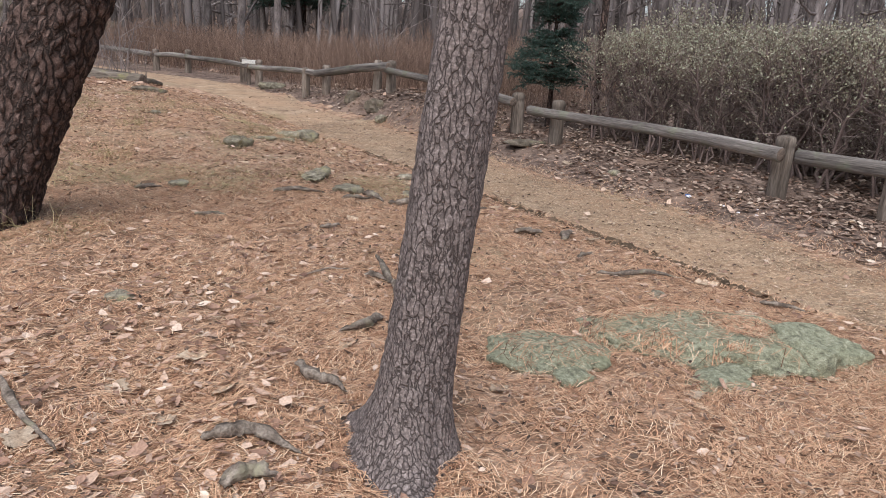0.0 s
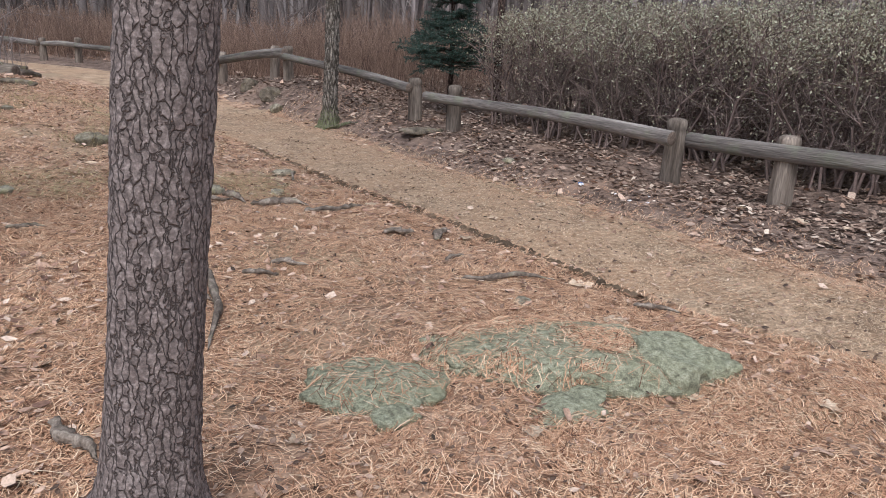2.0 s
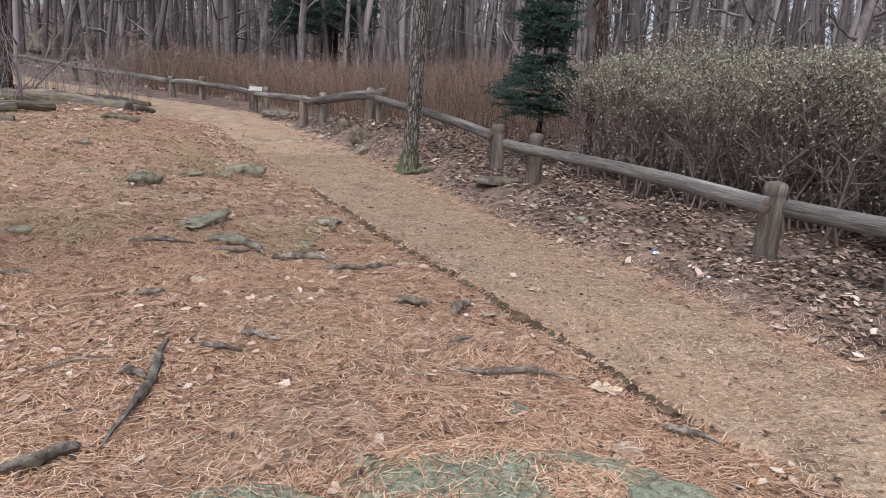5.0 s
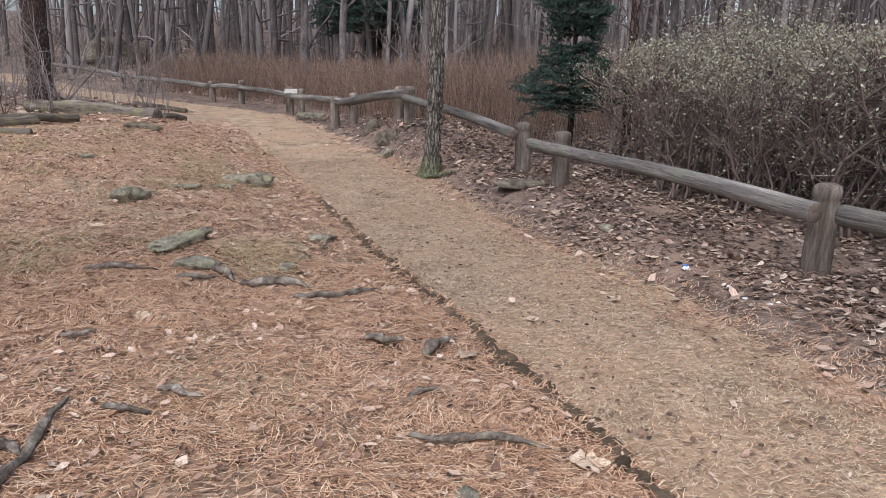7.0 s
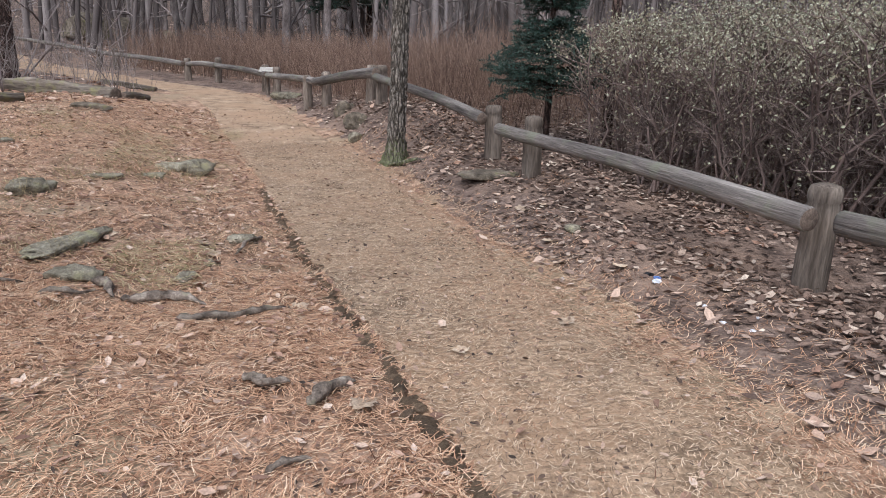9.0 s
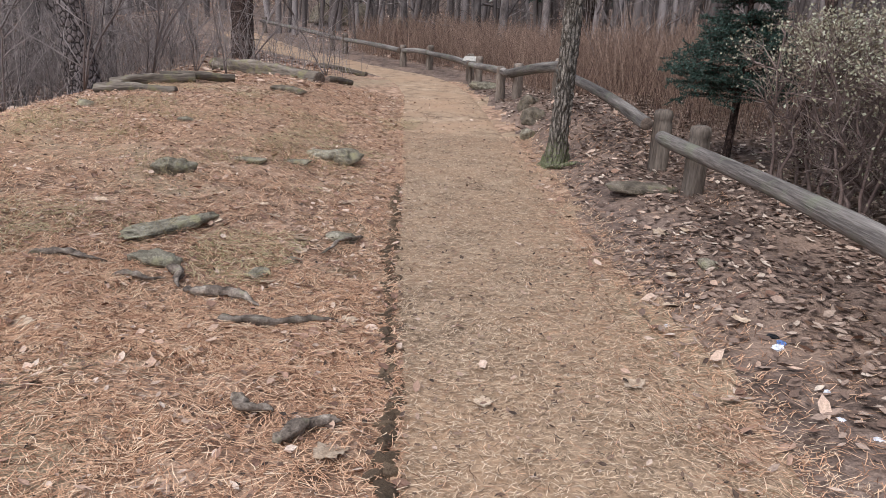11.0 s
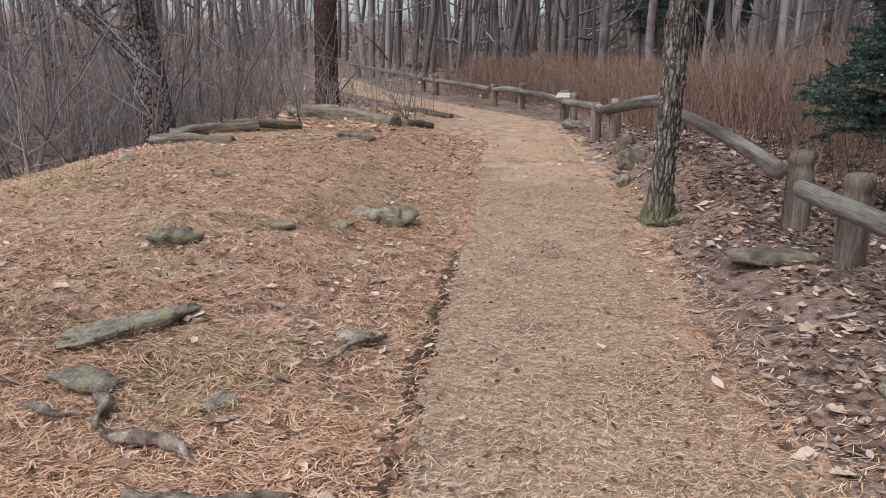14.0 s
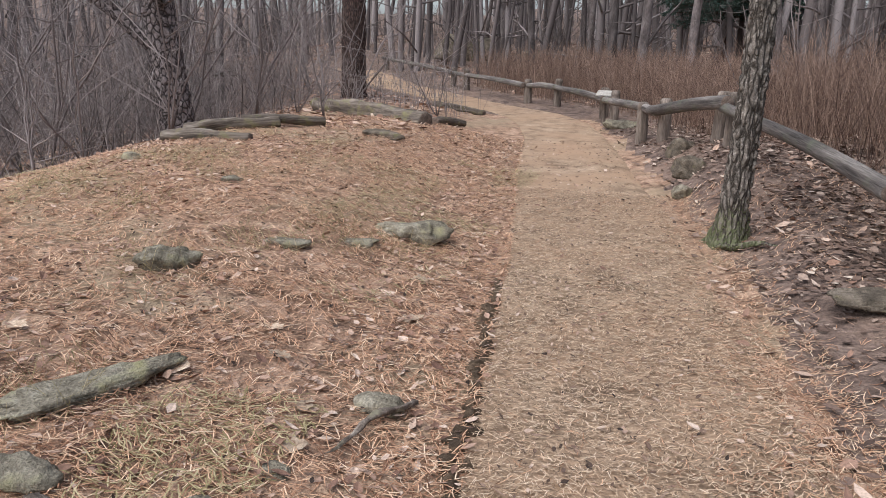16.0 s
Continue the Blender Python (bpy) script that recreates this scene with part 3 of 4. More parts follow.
rail((7.5, 0.2), (6.2, 5.3), 0.48, 0.5, 0.082, 1)
rail((6.08, 5.36), (5.5, 9.5), 0.5, 0.46, 0.07, 2)
rail((5.42, 9.85), (4.75, 14.25), 0.5, 0.5, 0.066, 3)
rail((4.78, 13.9), (4.0, 16.6), 0.52, 0.5, 0.085, 4)
rail((4.05, 16.3), (3.05, 20.5), 0.48, 0.48, 0.07, 5)
rail((3.05, 20.3), (1.6, 23.7), 0.48, 0.48, 0.07, 6)
rail((1.7, 23.5), (0.7, 24.4), 0.48, 0.48, 0.07, 7)
rail((0.8, 24.2), (-2.5, 29.2), 0.48, 0.48, 0.07, 8)
rail((-2.4, 29.0), (-6.5, 33.6), 0.48, 0.48, 0.07, 9)

# ---- small sign on a post by the far fence ----
sx, sy = 2.98, 20.5
info_sign = empty("information_sign", (sx, sy, land1(sx, sy)), -10)
tagged(info_sign, "small pale slanted sign board on a low post", "sign")
bm = bmesh.new()
bmesh.ops.create_cube(bm, size=1, matrix=pose(0, 0, 0.6, 22, 0, 0) @ Matrix.Diagonal((0.36, 0.26, 0.03, 1)))
bmesh.ops.bevel(bm, geom=list(bm.edges), offset=0.008, segments=2, affect="EDGES")
me = bpy.data.meshes.new("board")
bm.to_mesh(me)
part("board", me, M_PANEL, info_sign)
bm = bmesh.new()
bmesh.ops.create_cone(bm, cap_ends=True, segments=12, radius1=0.05, radius2=0.045, depth=0.8, matrix=pose(0, 0, 0.18))
me = bpy.data.meshes.new("post")
bm.to_mesh(me)
part("post", me, M_POST, info_sign)


# ---- shrubs ----
def hedge_shrub(seed, height, spread):
    """A many-stemmed clipped shrub: bare crooked stems below, dense twigs and small pale leaves on top."""
    rng = np.random.default_rng(seed)
    shrub = empty("hedge_shrub", (0, -70, 0))
    stems, twigs, tips = [], [], []
    for _ in range(16):
        a, r = rng.uniform(0, 2 * np.pi), rng.uniform(0.05, 0.4)
        h = height * rng.uniform(0.75, 0.95)
        out = spread * rng.uniform(0.2, 0.9)
        f = np.linspace(0, 1, 7)
        b = a + rng.normal(0, 0.7)
        p = np.stack([math.cos(a) * r + math.cos(b) * out * f ** 1.4, math.sin(a) * r + math.sin(b) * out * f ** 1.4, h * f], -1)
        p[1:] += rng.normal(0, 0.055, (6, 3))
        stems.append((p, np.linspace(0.017, 0.006, 7)))
        for _ in range(24):
            k = 2 + rng.integers(0, 5)
            q = p[k] + (p[k - 1] - p[k]) * rng.uniform()
            d = rng.normal(0, 1, 3) * np.array([0.9, 0.9, 0.5]) + np.array([0, 0, 0.9])
            d /= np.linalg.norm(d)
            ln = rng.uniform(0.2, 0.45) * (0.6 + 0.4 * q[2] / height)
            mid, end = q + d * ln * 0.5 + rng.normal(0, 0.03, 3), q + d * ln
            if end[2] > height * 1.02:
                end[2] = height * rng.uniform(0.93, 1.03)
            twigs.append(([q, mid, end], [0.005, 0.0035, 0.002]))
            for _ in range(3):
                e2 = end + rng.normal(0, 0.09, 3) + np.array([0, 0, 0.03])
                if e2[2] > height * 1.06:
                    e2[2] = height * rng.uniform(0.96, 1.06)
                twigs.append(([mid, (mid + e2) / 2 + rng.normal(0, 0.012, 3), e2], [0.003, 0.0022, 0.0012]))
                tips.append(e2)
                tips.append((mid + e2) / 2)
    for st in stems:
        part("stem", raw_mesh("stem", *tubes([st], 5)), M_HEDGETWIG, shrub)
    tagged(part("twig_mass", raw_mesh("twig_mass", *tubes(twigs, 3)), M_HEDGETWIG, shrub), kind="stuff")
    tips = np.array(tips)
    tips = np.repeat(tips, 6, 0) + rng.normal(0, 0.04, (len(tips) * 6, 3))
    keep = rng.uniform(size=len(tips)) < 0.9 * sstep(0.5, 1.0, tips[:, 2] / height) + 0.1
    tagged(part("foliage", leaf_cloud(tips[keep], 0.0155, rng, 1.0), M_HEDGELEAF, shrub), kind="stuff")
    return tagged(shrub, "dense clipped shrub with bare stems and small dull leaves", "shrub", "shrubs of the hedge")


def leaf_cloud(at, size, rng, tilt=1.0, long=1.6):
    """Small folded leaves (two quads each) scattered at the given points."""
    n = len(at)
    d = rng.normal(0, 1, (n, 3)) * np.array([1, 1, tilt])
    d /= np.linalg.norm(d, axis=1)[:, None]
    s = np.cross(d, rng.normal(0, 1, (n, 3)))
    s /= np.linalg.norm(s, axis=1)[:, None]
    w = np.cross(d, s)
    L = (size * rng.uniform(0.6, 1.4, n))[:, None]
    c = [-d * L * long * 0.5, d * L * long * 0.5, s * L * 0.5 + w * L * 0.15, -s * L * 0.5 + w * L * 0.15]
    V = np.stack([at + k for k in c], 1).reshape(-1, 3)
    o = np.arange(n)[:, None] * 4
    return raw_mesh("leaves", V, np.concatenate([o + np.array([[0, 2, 1]]), o + np.array([[0, 1, 3]])]), False)


SHRUBS = [hedge_shrub(80 + n, 1.42 + 0.05 * n, 0.62) for n in range(4)]
spots = []
for row in range(3):
    for q in range(12):
        f = q / 11
        spots.append((6.82 + 1.75 * f + 0.8 * row + RNG.normal(0, 0.08), 9.2 - 8.9 * f + 0.18 * row + RNG.normal(0, 0.1)))
for n, (x, y) in enumerate(spots):
    m = pose(x, y, land1(x, y) - 0.02, 0, 0, RNG.uniform(0, 360)) @ Matrix.Scale(RNG.uniform(0.96, 1.08) + 0.05 * (n // 12), 4)
    if n < 4:
        SHRUBS[n].matrix_basis = m
    else:
        copy_thing(SHRUBS[RNG.integers(0, 4)], m)


def thicket(name, spots_xy, height, material, label, rng, lean=0.16, radius=0.004, forks=3, category="shrubs"):
    """Upright bare shoots growing close together, each forking near its tip."""
    paths = []
    for x, y in spots_xy:
        z = land1(x, y) - 0.03
        h = height * rng.uniform(0.55, 1.15)
        d = np.array([rng.normal(0, lean), rng.normal(0, lean), 1.0])
        p0 = np.array([x, y, z])
        p1, p2 = p0 + d * h * 0.5 + rng.normal(0, 0.055, 3), p0 + d * h + rng.normal(0, 0.07, 3)
        r = radius * rng.uniform(0.6, 1.4)
        paths.append(([p0, p1, p2], [r, r * 0.8, r * 0.4]))
        for _ in range(forks):
            f = rng.uniform(0.35, 0.95)
            q = p1 + (p2 - p1) * (f * 2 - 1) if f > 0.5 else p0 + (p1 - p0) * f * 2
            e = q + (d * 0.6 + rng.normal(0, 0.4, 3)) * h * rng.uniform(0.15, 0.35)
            paths.append(([q, (q + e) / 2 + rng.normal(0, 0.02, 3), e], [r * 0.6, r * 0.5, r * 0.3]))
    me = raw_mesh(name, *tubes(paths, 3))
    return tagged(part(name, me, material), label, category, kind="stuff")


def band(n, along, lo, hi, rng):
    """Random places in a strip that lies lo to hi metres beyond a polyline of fence points."""
    pts = np.array(along)
    seg = np.concatenate([[0], np.cumsum(np.linalg.norm(np.diff(pts, axis=0), axis=1))])
    t = rng.uniform(0, seg[-1], n)
    x, y = np.interp(t, seg, pts[:, 0]), np.interp(t, seg, pts[:, 1])
    e = 0.1
    dx, dy = np.interp(t + e, seg, pts[:, 0]) - np.interp(t - e, seg, pts[:, 0]), np.interp(t + e, seg, pts[:, 1]) - np.interp(t - e, seg, pts[:, 1])
    ln = np.hypot(dx, dy) + 1e-6
    o = rng.uniform(lo, hi, n)
    return np.stack([x + dy / ln * o, y - dx / ln * o], -1)


thicket("reddish_shoots", band(6000, [(5.6, 11.3), (4.9, 14.3), (4.1, 16.6), (3.1, 20.8), (1.7, 23.8), (0.8, 24.5)], 0.5, 4.2, RNG), 1.15, M_REDTWIG, "dense band of bare reddish-brown shoots behind the fence", RNG, 0.24, 0.0036, 5)
thicket("reddish_shoots", band(2600, [(0.8, 24.5), (-2.5, 29.3)], 0.5, 5, RNG), 1.1, M_REDTWIG, "dense band of bare reddish shoots behind the far fence", RNG, radius=0.006)
lx = np.stack([RNG.uniform(-11, -3.6, 1900), RNG.uniform(11.5, 24, 1900)], -1)
lx = lx[lx[:, 0] < path_left(lx[:, 1]) - 4.6 - 0.8 * fnoise(lx[:, 0], lx[:, 1], 4)]
lx = lx[~((np.abs(lx[:, 0] + 4.1) < 0.8) & (lx[:, 1] < 17))]
thicket("dry_undergrowth", lx, 1.15, M_PALETWIG, "tangle of pale dry bare undergrowth at the mound's edge", RNG, 0.45, 0.0042, 4)
lx = np.stack([RNG.uniform(-3.2, 0.4, 150), RNG.uniform(17.4, 20.5, 150)], -1)
thicket("dry_saplings", lx, 1.2, M_PALETWIG, "thin pale saplings around the old log", RNG, 0.22, 0.0045, 5)
lx = np.stack([RNG.uniform(-16, -4, 1500), RNG.uniform(14, 32, 1500)], -1)
lx = np.array([p for p in lx if clear_of_trail(p[0], p[1])])
thicket("pale_brush", lx, 1.9, M_PALETWIG, "tall tangled pale brush down the left slope", RNG, 0.5, 0.0055, 5)
lx = np.stack([RNG.uniform(-30, 34, 9000), RNG.uniform(14, 58, 9000)], -1)
lx = np.array([p for p in lx if clear_of_trail(p[0], p[1])])
thicket("forest_undergrowth", lx[:4200], 1.7, M_TWIG, "grey-brown bare brush under the forest trees", RNG, 0.45, 0.009, 4)


def sapling(seed, height):
    rng = np.random.default_rng(seed)
    paths = []
    for _ in range(3):
        grow((0, 0, 0), (rng.normal(0, 0.3), rng.normal(0, 0.3), 1), height * rng.uniform(0.7, 1.1), 0.02, rng, 2, paths, 5, 0.2, 0.14, 8)
    return tagged(part("sapling", raw_mesh("sapling", *tubes(paths, 4)), M_PALETWIG), "bare many-branched sapling with thin crooked twigs", "sapling", "bare saplings")


SAPS = [sapling(120 + n, 2.6 + 0.4 * n) for n in range(4)]
spots = [(-4.0, 12.6), (-5.6, 13.4), (-6.8, 12.2), (-7.5, 15), (-6.3, 16.4), (-8.4, 17.5), (-3.8, 15.3), (-5.8, 18.6), (-9.8, 14), (-3.0, 18.4), (-2.0, 18.8), (-1.6, 16.6), (-7.2, 19.5), (-10.5, 19), (-0.1, 18.6), (-3.4, 20.5), (-4.6, 14.2), (-6.0, 15.0), (-8.0, 13.2), (-9, 16), (-7.8, 21.5), (-10, 23), (-5.2, 22), (-12, 17), (-12.5, 21), (-4.4, 19.2), *[(-4.8 - 8.5 * RNG.uniform(), 13.5 + 13 * RNG.uniform()) for _ in range(26)], (8.4, 3.4), (5.9, 17.5), (8.2, 16.0), (6.8, 20)]
for n, (x, y) in enumerate(spots):
    m = pose(x, y, land1(x, y) - 0.03, 0, 0, RNG.uniform(0, 360)) @ Matrix.Scale(RNG.uniform(0.8, 1.15) * (1.35 if x < -7 else 1.0), 4)
    if n < 4:
        SAPS[n].matrix_basis = m
    else:
        copy_thing(SAPS[RNG.integers(0, 4)], m)


def fir_tree(x, y):
    """A small fir: flat tiers of needled boughs round a slim stem, bare below."""
    rng = np.random.default_rng(31)
    tree = empty("fir_tree", (x, y, land1(x, y) - 0.04))
    part("trunk", raw_mesh("trunk", *tubes([([(0, 0, 0), (0.02, 0, 0.7), (0, 0.01, 1.6), (0.01, 0, 3.2)], [0.045, 0.04, 0.03, 0.012])], 10)), M_DARKPINE, tree)
    boughs, needles = [], []
    tiers = [(0.78, 0.66), (0.85, 0.74), (0.92, 0.78), (1.02, 0.77), (1.13, 0.7), (1.24, 0.62), (1.34, 0.42), (1.44, 0.26), (1.74, 0.26), (1.85, 0.4), (1.98, 0.46), (2.1, 0.44), (2.25, 0.4), (2.42, 0.34), (2.6, 0.27), (2.8, 0.2), (3.0, 0.12)]
    for h0, r in tiers:
        for k in range(10):
            a = 2 * np.pi * (k + rng.uniform(-0.5, 0.5)) / 10
            ln = r * rng.uniform(0.7, 1.12)
            h = h0 + rng.uniform(-0.08, 0.08)
            sag = rng.uniform(0.05, 0.3)
            d = np.array([math.cos(a), math.sin(a), 0.0])
            f = np.linspace(0, 1, 5)[:, None]
            p = np.array([0, 0, h]) + d * ln * f + np.array([0, 0, 1]) * (0.2 * f - sag * f ** 2)
            boughs.append((p, np.linspace(0.011, 0.003, 5)))
            side = np.array([-d[1], d[0], 0])
            for g in np.linspace(0.25, 1, 9):
                q = np.array([0, 0, h]) + d * ln * g + np.array([0, 0, 1]) * (0.2 * g - sag * g * g)
                for s in (-1, 1):
                    tw = q + (d * 0.6 + side * s) * (0.24 * (1.15 - g) + 0.05) + rng.normal(0, 0.035, 3)
                    boughs.append(([q, (q + tw) / 2, tw], [0.003, 0.0025, 0.0015]))
                    for e in np.linspace(0.0, 1, 13):
                        c = q + (tw - q) * e
                        for _ in range(3):
                            v = (tw - q) / np.linalg.norm(tw - q) * 0.6 + rng.normal(0, 0.6, 3)
                            needles.append((c, c + v / np.linalg.norm(v) * rng.uniform(0.02, 0.035)))
    tagged(part("bough_mass", raw_mesh("bough_mass", *tubes(boughs, 4)), M_DARKPINE, tree), kind="stuff")
    n = np.array(needles)
    d = n[:, 1] - n[:, 0]
    s = np.cross(d, rng.normal(0, 1, d.shape))
    s *= 0.0042 / np.linalg.norm(s, axis=1)[:, None]
    V = np.stack([n[:, 0] - s, n[:, 0] + s, n[:, 1] + s * 0.4, n[:, 1] - s * 0.4], 1).reshape(-1, 3)
    tagged(part("foliage", raw_mesh("foliage", V, np.arange(len(V)).reshape(-1, 4), False), M_FIR, tree), kind="stuff")
    return tagged(tree, "young dark green fir with flat tiered boughs", "fir tree")


fir = fir_tree(6.33, 10.5)
for x, y, k in ((6.0, 30, 2.6), (7.0, 32.5, 2.7)):
    tagged(copy_thing(fir, pose(x, y, land1(x, y), 0, 0, x * 50) @ Matrix.Scale(k, 4)), "dark conifer standing deep in the bare wood", "fir tree")


# ---- rocks ----
def stone(name, x, y, size, label, seed, rz=0.0, material=None, sink=0.3, rough=0.25, crack=None, detail=4, category="rock", facets=True):
    """An embedded stone: a lumpy flattened block with worn facets, partly sunk in the soil."""
    bm = bmesh.new()
    bmesh.ops.create_icosphere(bm, subdivisions=detail, radius=1)
    off = Vector((seed * 3.7, seed * 1.3, 0))
    rng = np.random.default_rng(seed)
    cuts = [(Vector(rng.normal(0, 1, 3)).normalized(), rng.uniform(0.62, 0.85)) for _ in range(14 if facets else 0)]
    for v in bm.verts:
        c = v.co.copy()
        for way, far in cuts:
            over = c.dot(way) - far
            if over > 0:
                c -= way * over * 0.92
        q = Vector((c.x * size[0] / size[1], c.y, c.z * max(0.6, size[2] / size[1])))
        k = 1 + (0.8 if facets else 1.0) * rough * noise.fractal(q * 1.5 + off, 1.0, 2.0, 4) + 0.12 * rough * noise.noise(c * 7 + off)
        d = noise.voronoi(c * 1.4 + off)[0]
        k -= 0.25 * rough * max(0, 0.35 - (d[1] - d[0]))
        c = Vector((math.copysign(abs(c.x) ** 0.85, c.x), math.copysign(abs(c.y) ** 0.85, c.y), math.copysign(abs(c.z) ** 0.85, c.z))) * k * (1.12 if facets else 1.0)
        if crack:
            for cx, w, dep, slope in crack:
                e = abs(c.y - cx - slope * c.x - 0.12 * noise.noise(c * 3 + off))
                c.z -= dep * max(0, 1 - e / w) * (c.x > 0.1)
        v.co = Vector((c.x * size[0], c.y * size[1], c.z * size[2]))
    me = bpy.data.meshes.new(name)
    bm.to_mesh(me)
    bm.free()
    me.polygons.foreach_set("use_smooth", np.ones(len(me.polygons), bool))
    ob = part(name, me, material or M_STONE)
    ob.matrix_basis = pose(x, y, land1(x, y) + size[2] * (1 - 2 * sink), 0, 0, rz)
    return tagged(ob, label, category)


BOULDER = stone("boulder", 2.78, 2.7, (0.7, 0.36, 0.125), "broad low grey-green mossy boulder sunk in needles", 2, -24, M_ROCK, 0.45, 0.2, None, 5, facets=False)
stone("boulder", 3.16, 2.45, (0.28, 0.2, 0.14), "cracked end block of the mossy boulder", 3, -28, M_ROCK, 0.45, 0.3, [(0.1, 0.1, 0.35, -0.2)], 5)
HUMP = stone("boulder", 1.8, 2.78, (0.3, 0.21, 0.07), "low mossy rock hump poking from the needles", 4, -25, M_ROCK, 0.48, 0.22, facets=False)
stone("boulder", 1.75, 2.49, (0.1, 0.07, 0.045), "small mossy rock hump beside the boulder", 5, 10, M_ROCK, 0.52)
stone("boulder", 2.46, 2.32, (0.2, 0.11, 0.055), "cracked mossy rock edge in front of the boulder", 6, 10, M_ROCK, 0.45, 0.4)
stone("stone", 1.1, 8.34, (0.16, 0.11, 0.1), "pointed grey stone on the mound", 12, 20, sink=0.4, rough=0.4)
stone("flat_stone", 1.66, 6.97, (0.38, 0.1, 0.05), "long mossy flat stone in the needles", 8, 66, sink=0.42, rough=0.4)
stone("flat_stone", 1.83, 6.44, (0.14, 0.08, 0.05), "small mossy flat stone beside the roots", 9, 10, sink=0.3)
stone("mossy_rock", 2.08, 10.0, (0.3, 0.18, 0.1), "moss-covered rock at the mound's edge", 10, 35, M_STONE, sink=0.45, rough=0.4)
stone("mossy_rock", 1.8, 9.5, (0.18, 0.1, 0.03), "low mossy rock on the mound's edge", 11, 25, sink=0.3)
stone("flat_stone", 1.5, 9.1, (0.16, 0.09, 0.03), "flat grey stone flush with the mound", 12, 0, sink=0.3)
stone("flat_stone", 0.3, 14.3, (0.28, 0.14, 0.08), "dark flat stone near the old log", 13, 0, M_DARKSTONE, sink=0.3)
stone("flat_stone", 5.25, 9.25, (0.32, 0.14, 0.05), "mossy flat stone step by the fence posts", 14, 8, M_DARKSTONE, sink=0.3)
stone("rock", 4.35, 13.6, (0.2, 0.15, 0.14), "rough brown rock in the leafy bank", 15, 0, M_DARKSTONE, sink=0.3)
stone("rock", 4.3, 15.0, (0.22, 0.15, 0.16), "rough brown rock in the leafy bank", 16, 50, M_DARKSTONE, sink=0.3)
stone("rock", 4.25, 12.9, (0.12, 0.1, 0.08), "small brown rock at the foot of the bank", 17, 50, sink=0.3)
stone("rock", 3.45, 19.4, (0.35, 0.2, 0.1), "pale flat rock at the foot of the far fence", 18, 10, sink=0.3)
stone("boulder", -4.2, 38, (1.5, 1.0, 0.75), "large dark boulder on the forest slope", 19, 10, M_DARKSTONE, sink=0.3)
stone("boulder", -0.6, 36, (0.9, 0.6, 0.4), "dark boulder among the forest trees", 20, 40, M_DARKSTONE, sink=0.3)
for n, (x, y, s) in enumerate([(-0.1, 4.0, 0.06), (-1.0, 3.6, 0.09), (2.46, 6.52, 0.055), (2.59, 6.82, 0.045), (2.76, 7.42, 0.08), (0.3, 10.4, 0.07), (3.0, 3.45, 0.045), (5.35, 7.2, 0.06), (-1.35, 11.2, 0.1), (0.35, 6.6, 0.07)]):
    stone("stone", x, y, (s * 1.3, s, s * 0.6), "small half-buried brown stone", 30 + n, n * 40, sink=0.3, detail=3, category="stone")


# ---- old logs, roots and sticks ----
def bent_wood(name, pts, r, label, seed, material=None, category="root", lift=0.0, sides=12, end=0.2):
    """A lumpy bent length of wood lying on the ground through the given places (x, y)."""
    rng = np.random.default_rng(seed)
    P = np.array(pts, float)
    t, f = np.linspace(0, 1, 22), np.linspace(0, 1, len(P))
    x, y = np.interp(t, f, P[:, 0]), np.interp(t, f, P[:, 1])
    r = r * 0.76
    x, y = x + r * 0.35 * np.sin(9 * t + seed), y + r * 0.8 * np.cos(7 * t + seed)
    z = land(x, y) + lift + 0.024 + r * 0.4 + r * 0.6 * (np.sin(np.pi * t) - 0.4)
    rad = r * (1 - (1 - end) * np.abs(2 * t - 0.8) ** 1.5 / 1.3) * (1 + rng.normal(0, 0.07, 22))
    rad[0], rad[-1] = rad[0] * 0.2, rad[-1] * 0.2
    V, F = tubes([(np.stack([x, y, z], -1), rad)], sides, False)
    mid = np.repeat(np.stack([x, y, z], -1), sides, 0)
    turn = np.tile(np.linspace(0, 2 * np.pi, sides, endpoint=False), 22) + np.repeat(2.2 * t, sides)
    gnarl = 1 + 0.2 * np.sin(3 * turn + seed) + 0.1 * np.sin(5 * turn + 2 * seed) + np.repeat(0.16 * np.sin(17 * t + seed) + 0.1 * np.sin(31 * t), sides)
    V = mid + (V - mid) * gnarl[:, None] * np.array([1.0, 1.0, 0.85]) + rng.normal(0, r * 0.07, V.shape)
    return tagged(part(name, raw_mesh(name, V, F), material or M_ROOT), label, category)


bent_wood("tree_root", [(2.46, 5.8), (2.75, 5.85), (3.08, 6.0)], 0.035, "grey bare root lying across the needles", 1)
bent_wood("tree_root", [(2.12, 6.18), (2.35, 6.14), (2.62, 6.1)], 0.045, "thick dark root arching out of the needles", 2)
bent_wood("tree_root", [(1.95, 6.4), (2.1, 6.2)], 0.04, "short grey root stub", 3)
bent_wood("tree_root", [(1.12, 6.3), (1.35, 6.34), (1.58, 6.34)], 0.03, "thin grey root above the needles", 4)
bent_wood("tree_root", [(1.7, 6.18), (2.0, 6.2)], 0.025, "thin brown root in the needles", 5)
bent_wood("tree_root", [(2.84, 5.02), (2.93, 4.95), (3.04, 4.93)], 0.035, "gnarled dark root stub", 6)
bent_wood("tree_root", [(3.1, 4.72), (3.2, 4.86), (3.34, 4.92)], 0.042, "curved dark root near the path's edge", 7)
bent_wood("tree_root", [(2.86, 3.92), (3.1, 3.82), (3.45, 3.75)], 0.026, "long dark root beside the path", 8)
bent_wood("tree_root", [(1.46, 4.45), (1.42, 4.05), (1.38, 3.78), (1.26, 3.42)], 0.028, "dark crooked root winding through needles", 9)
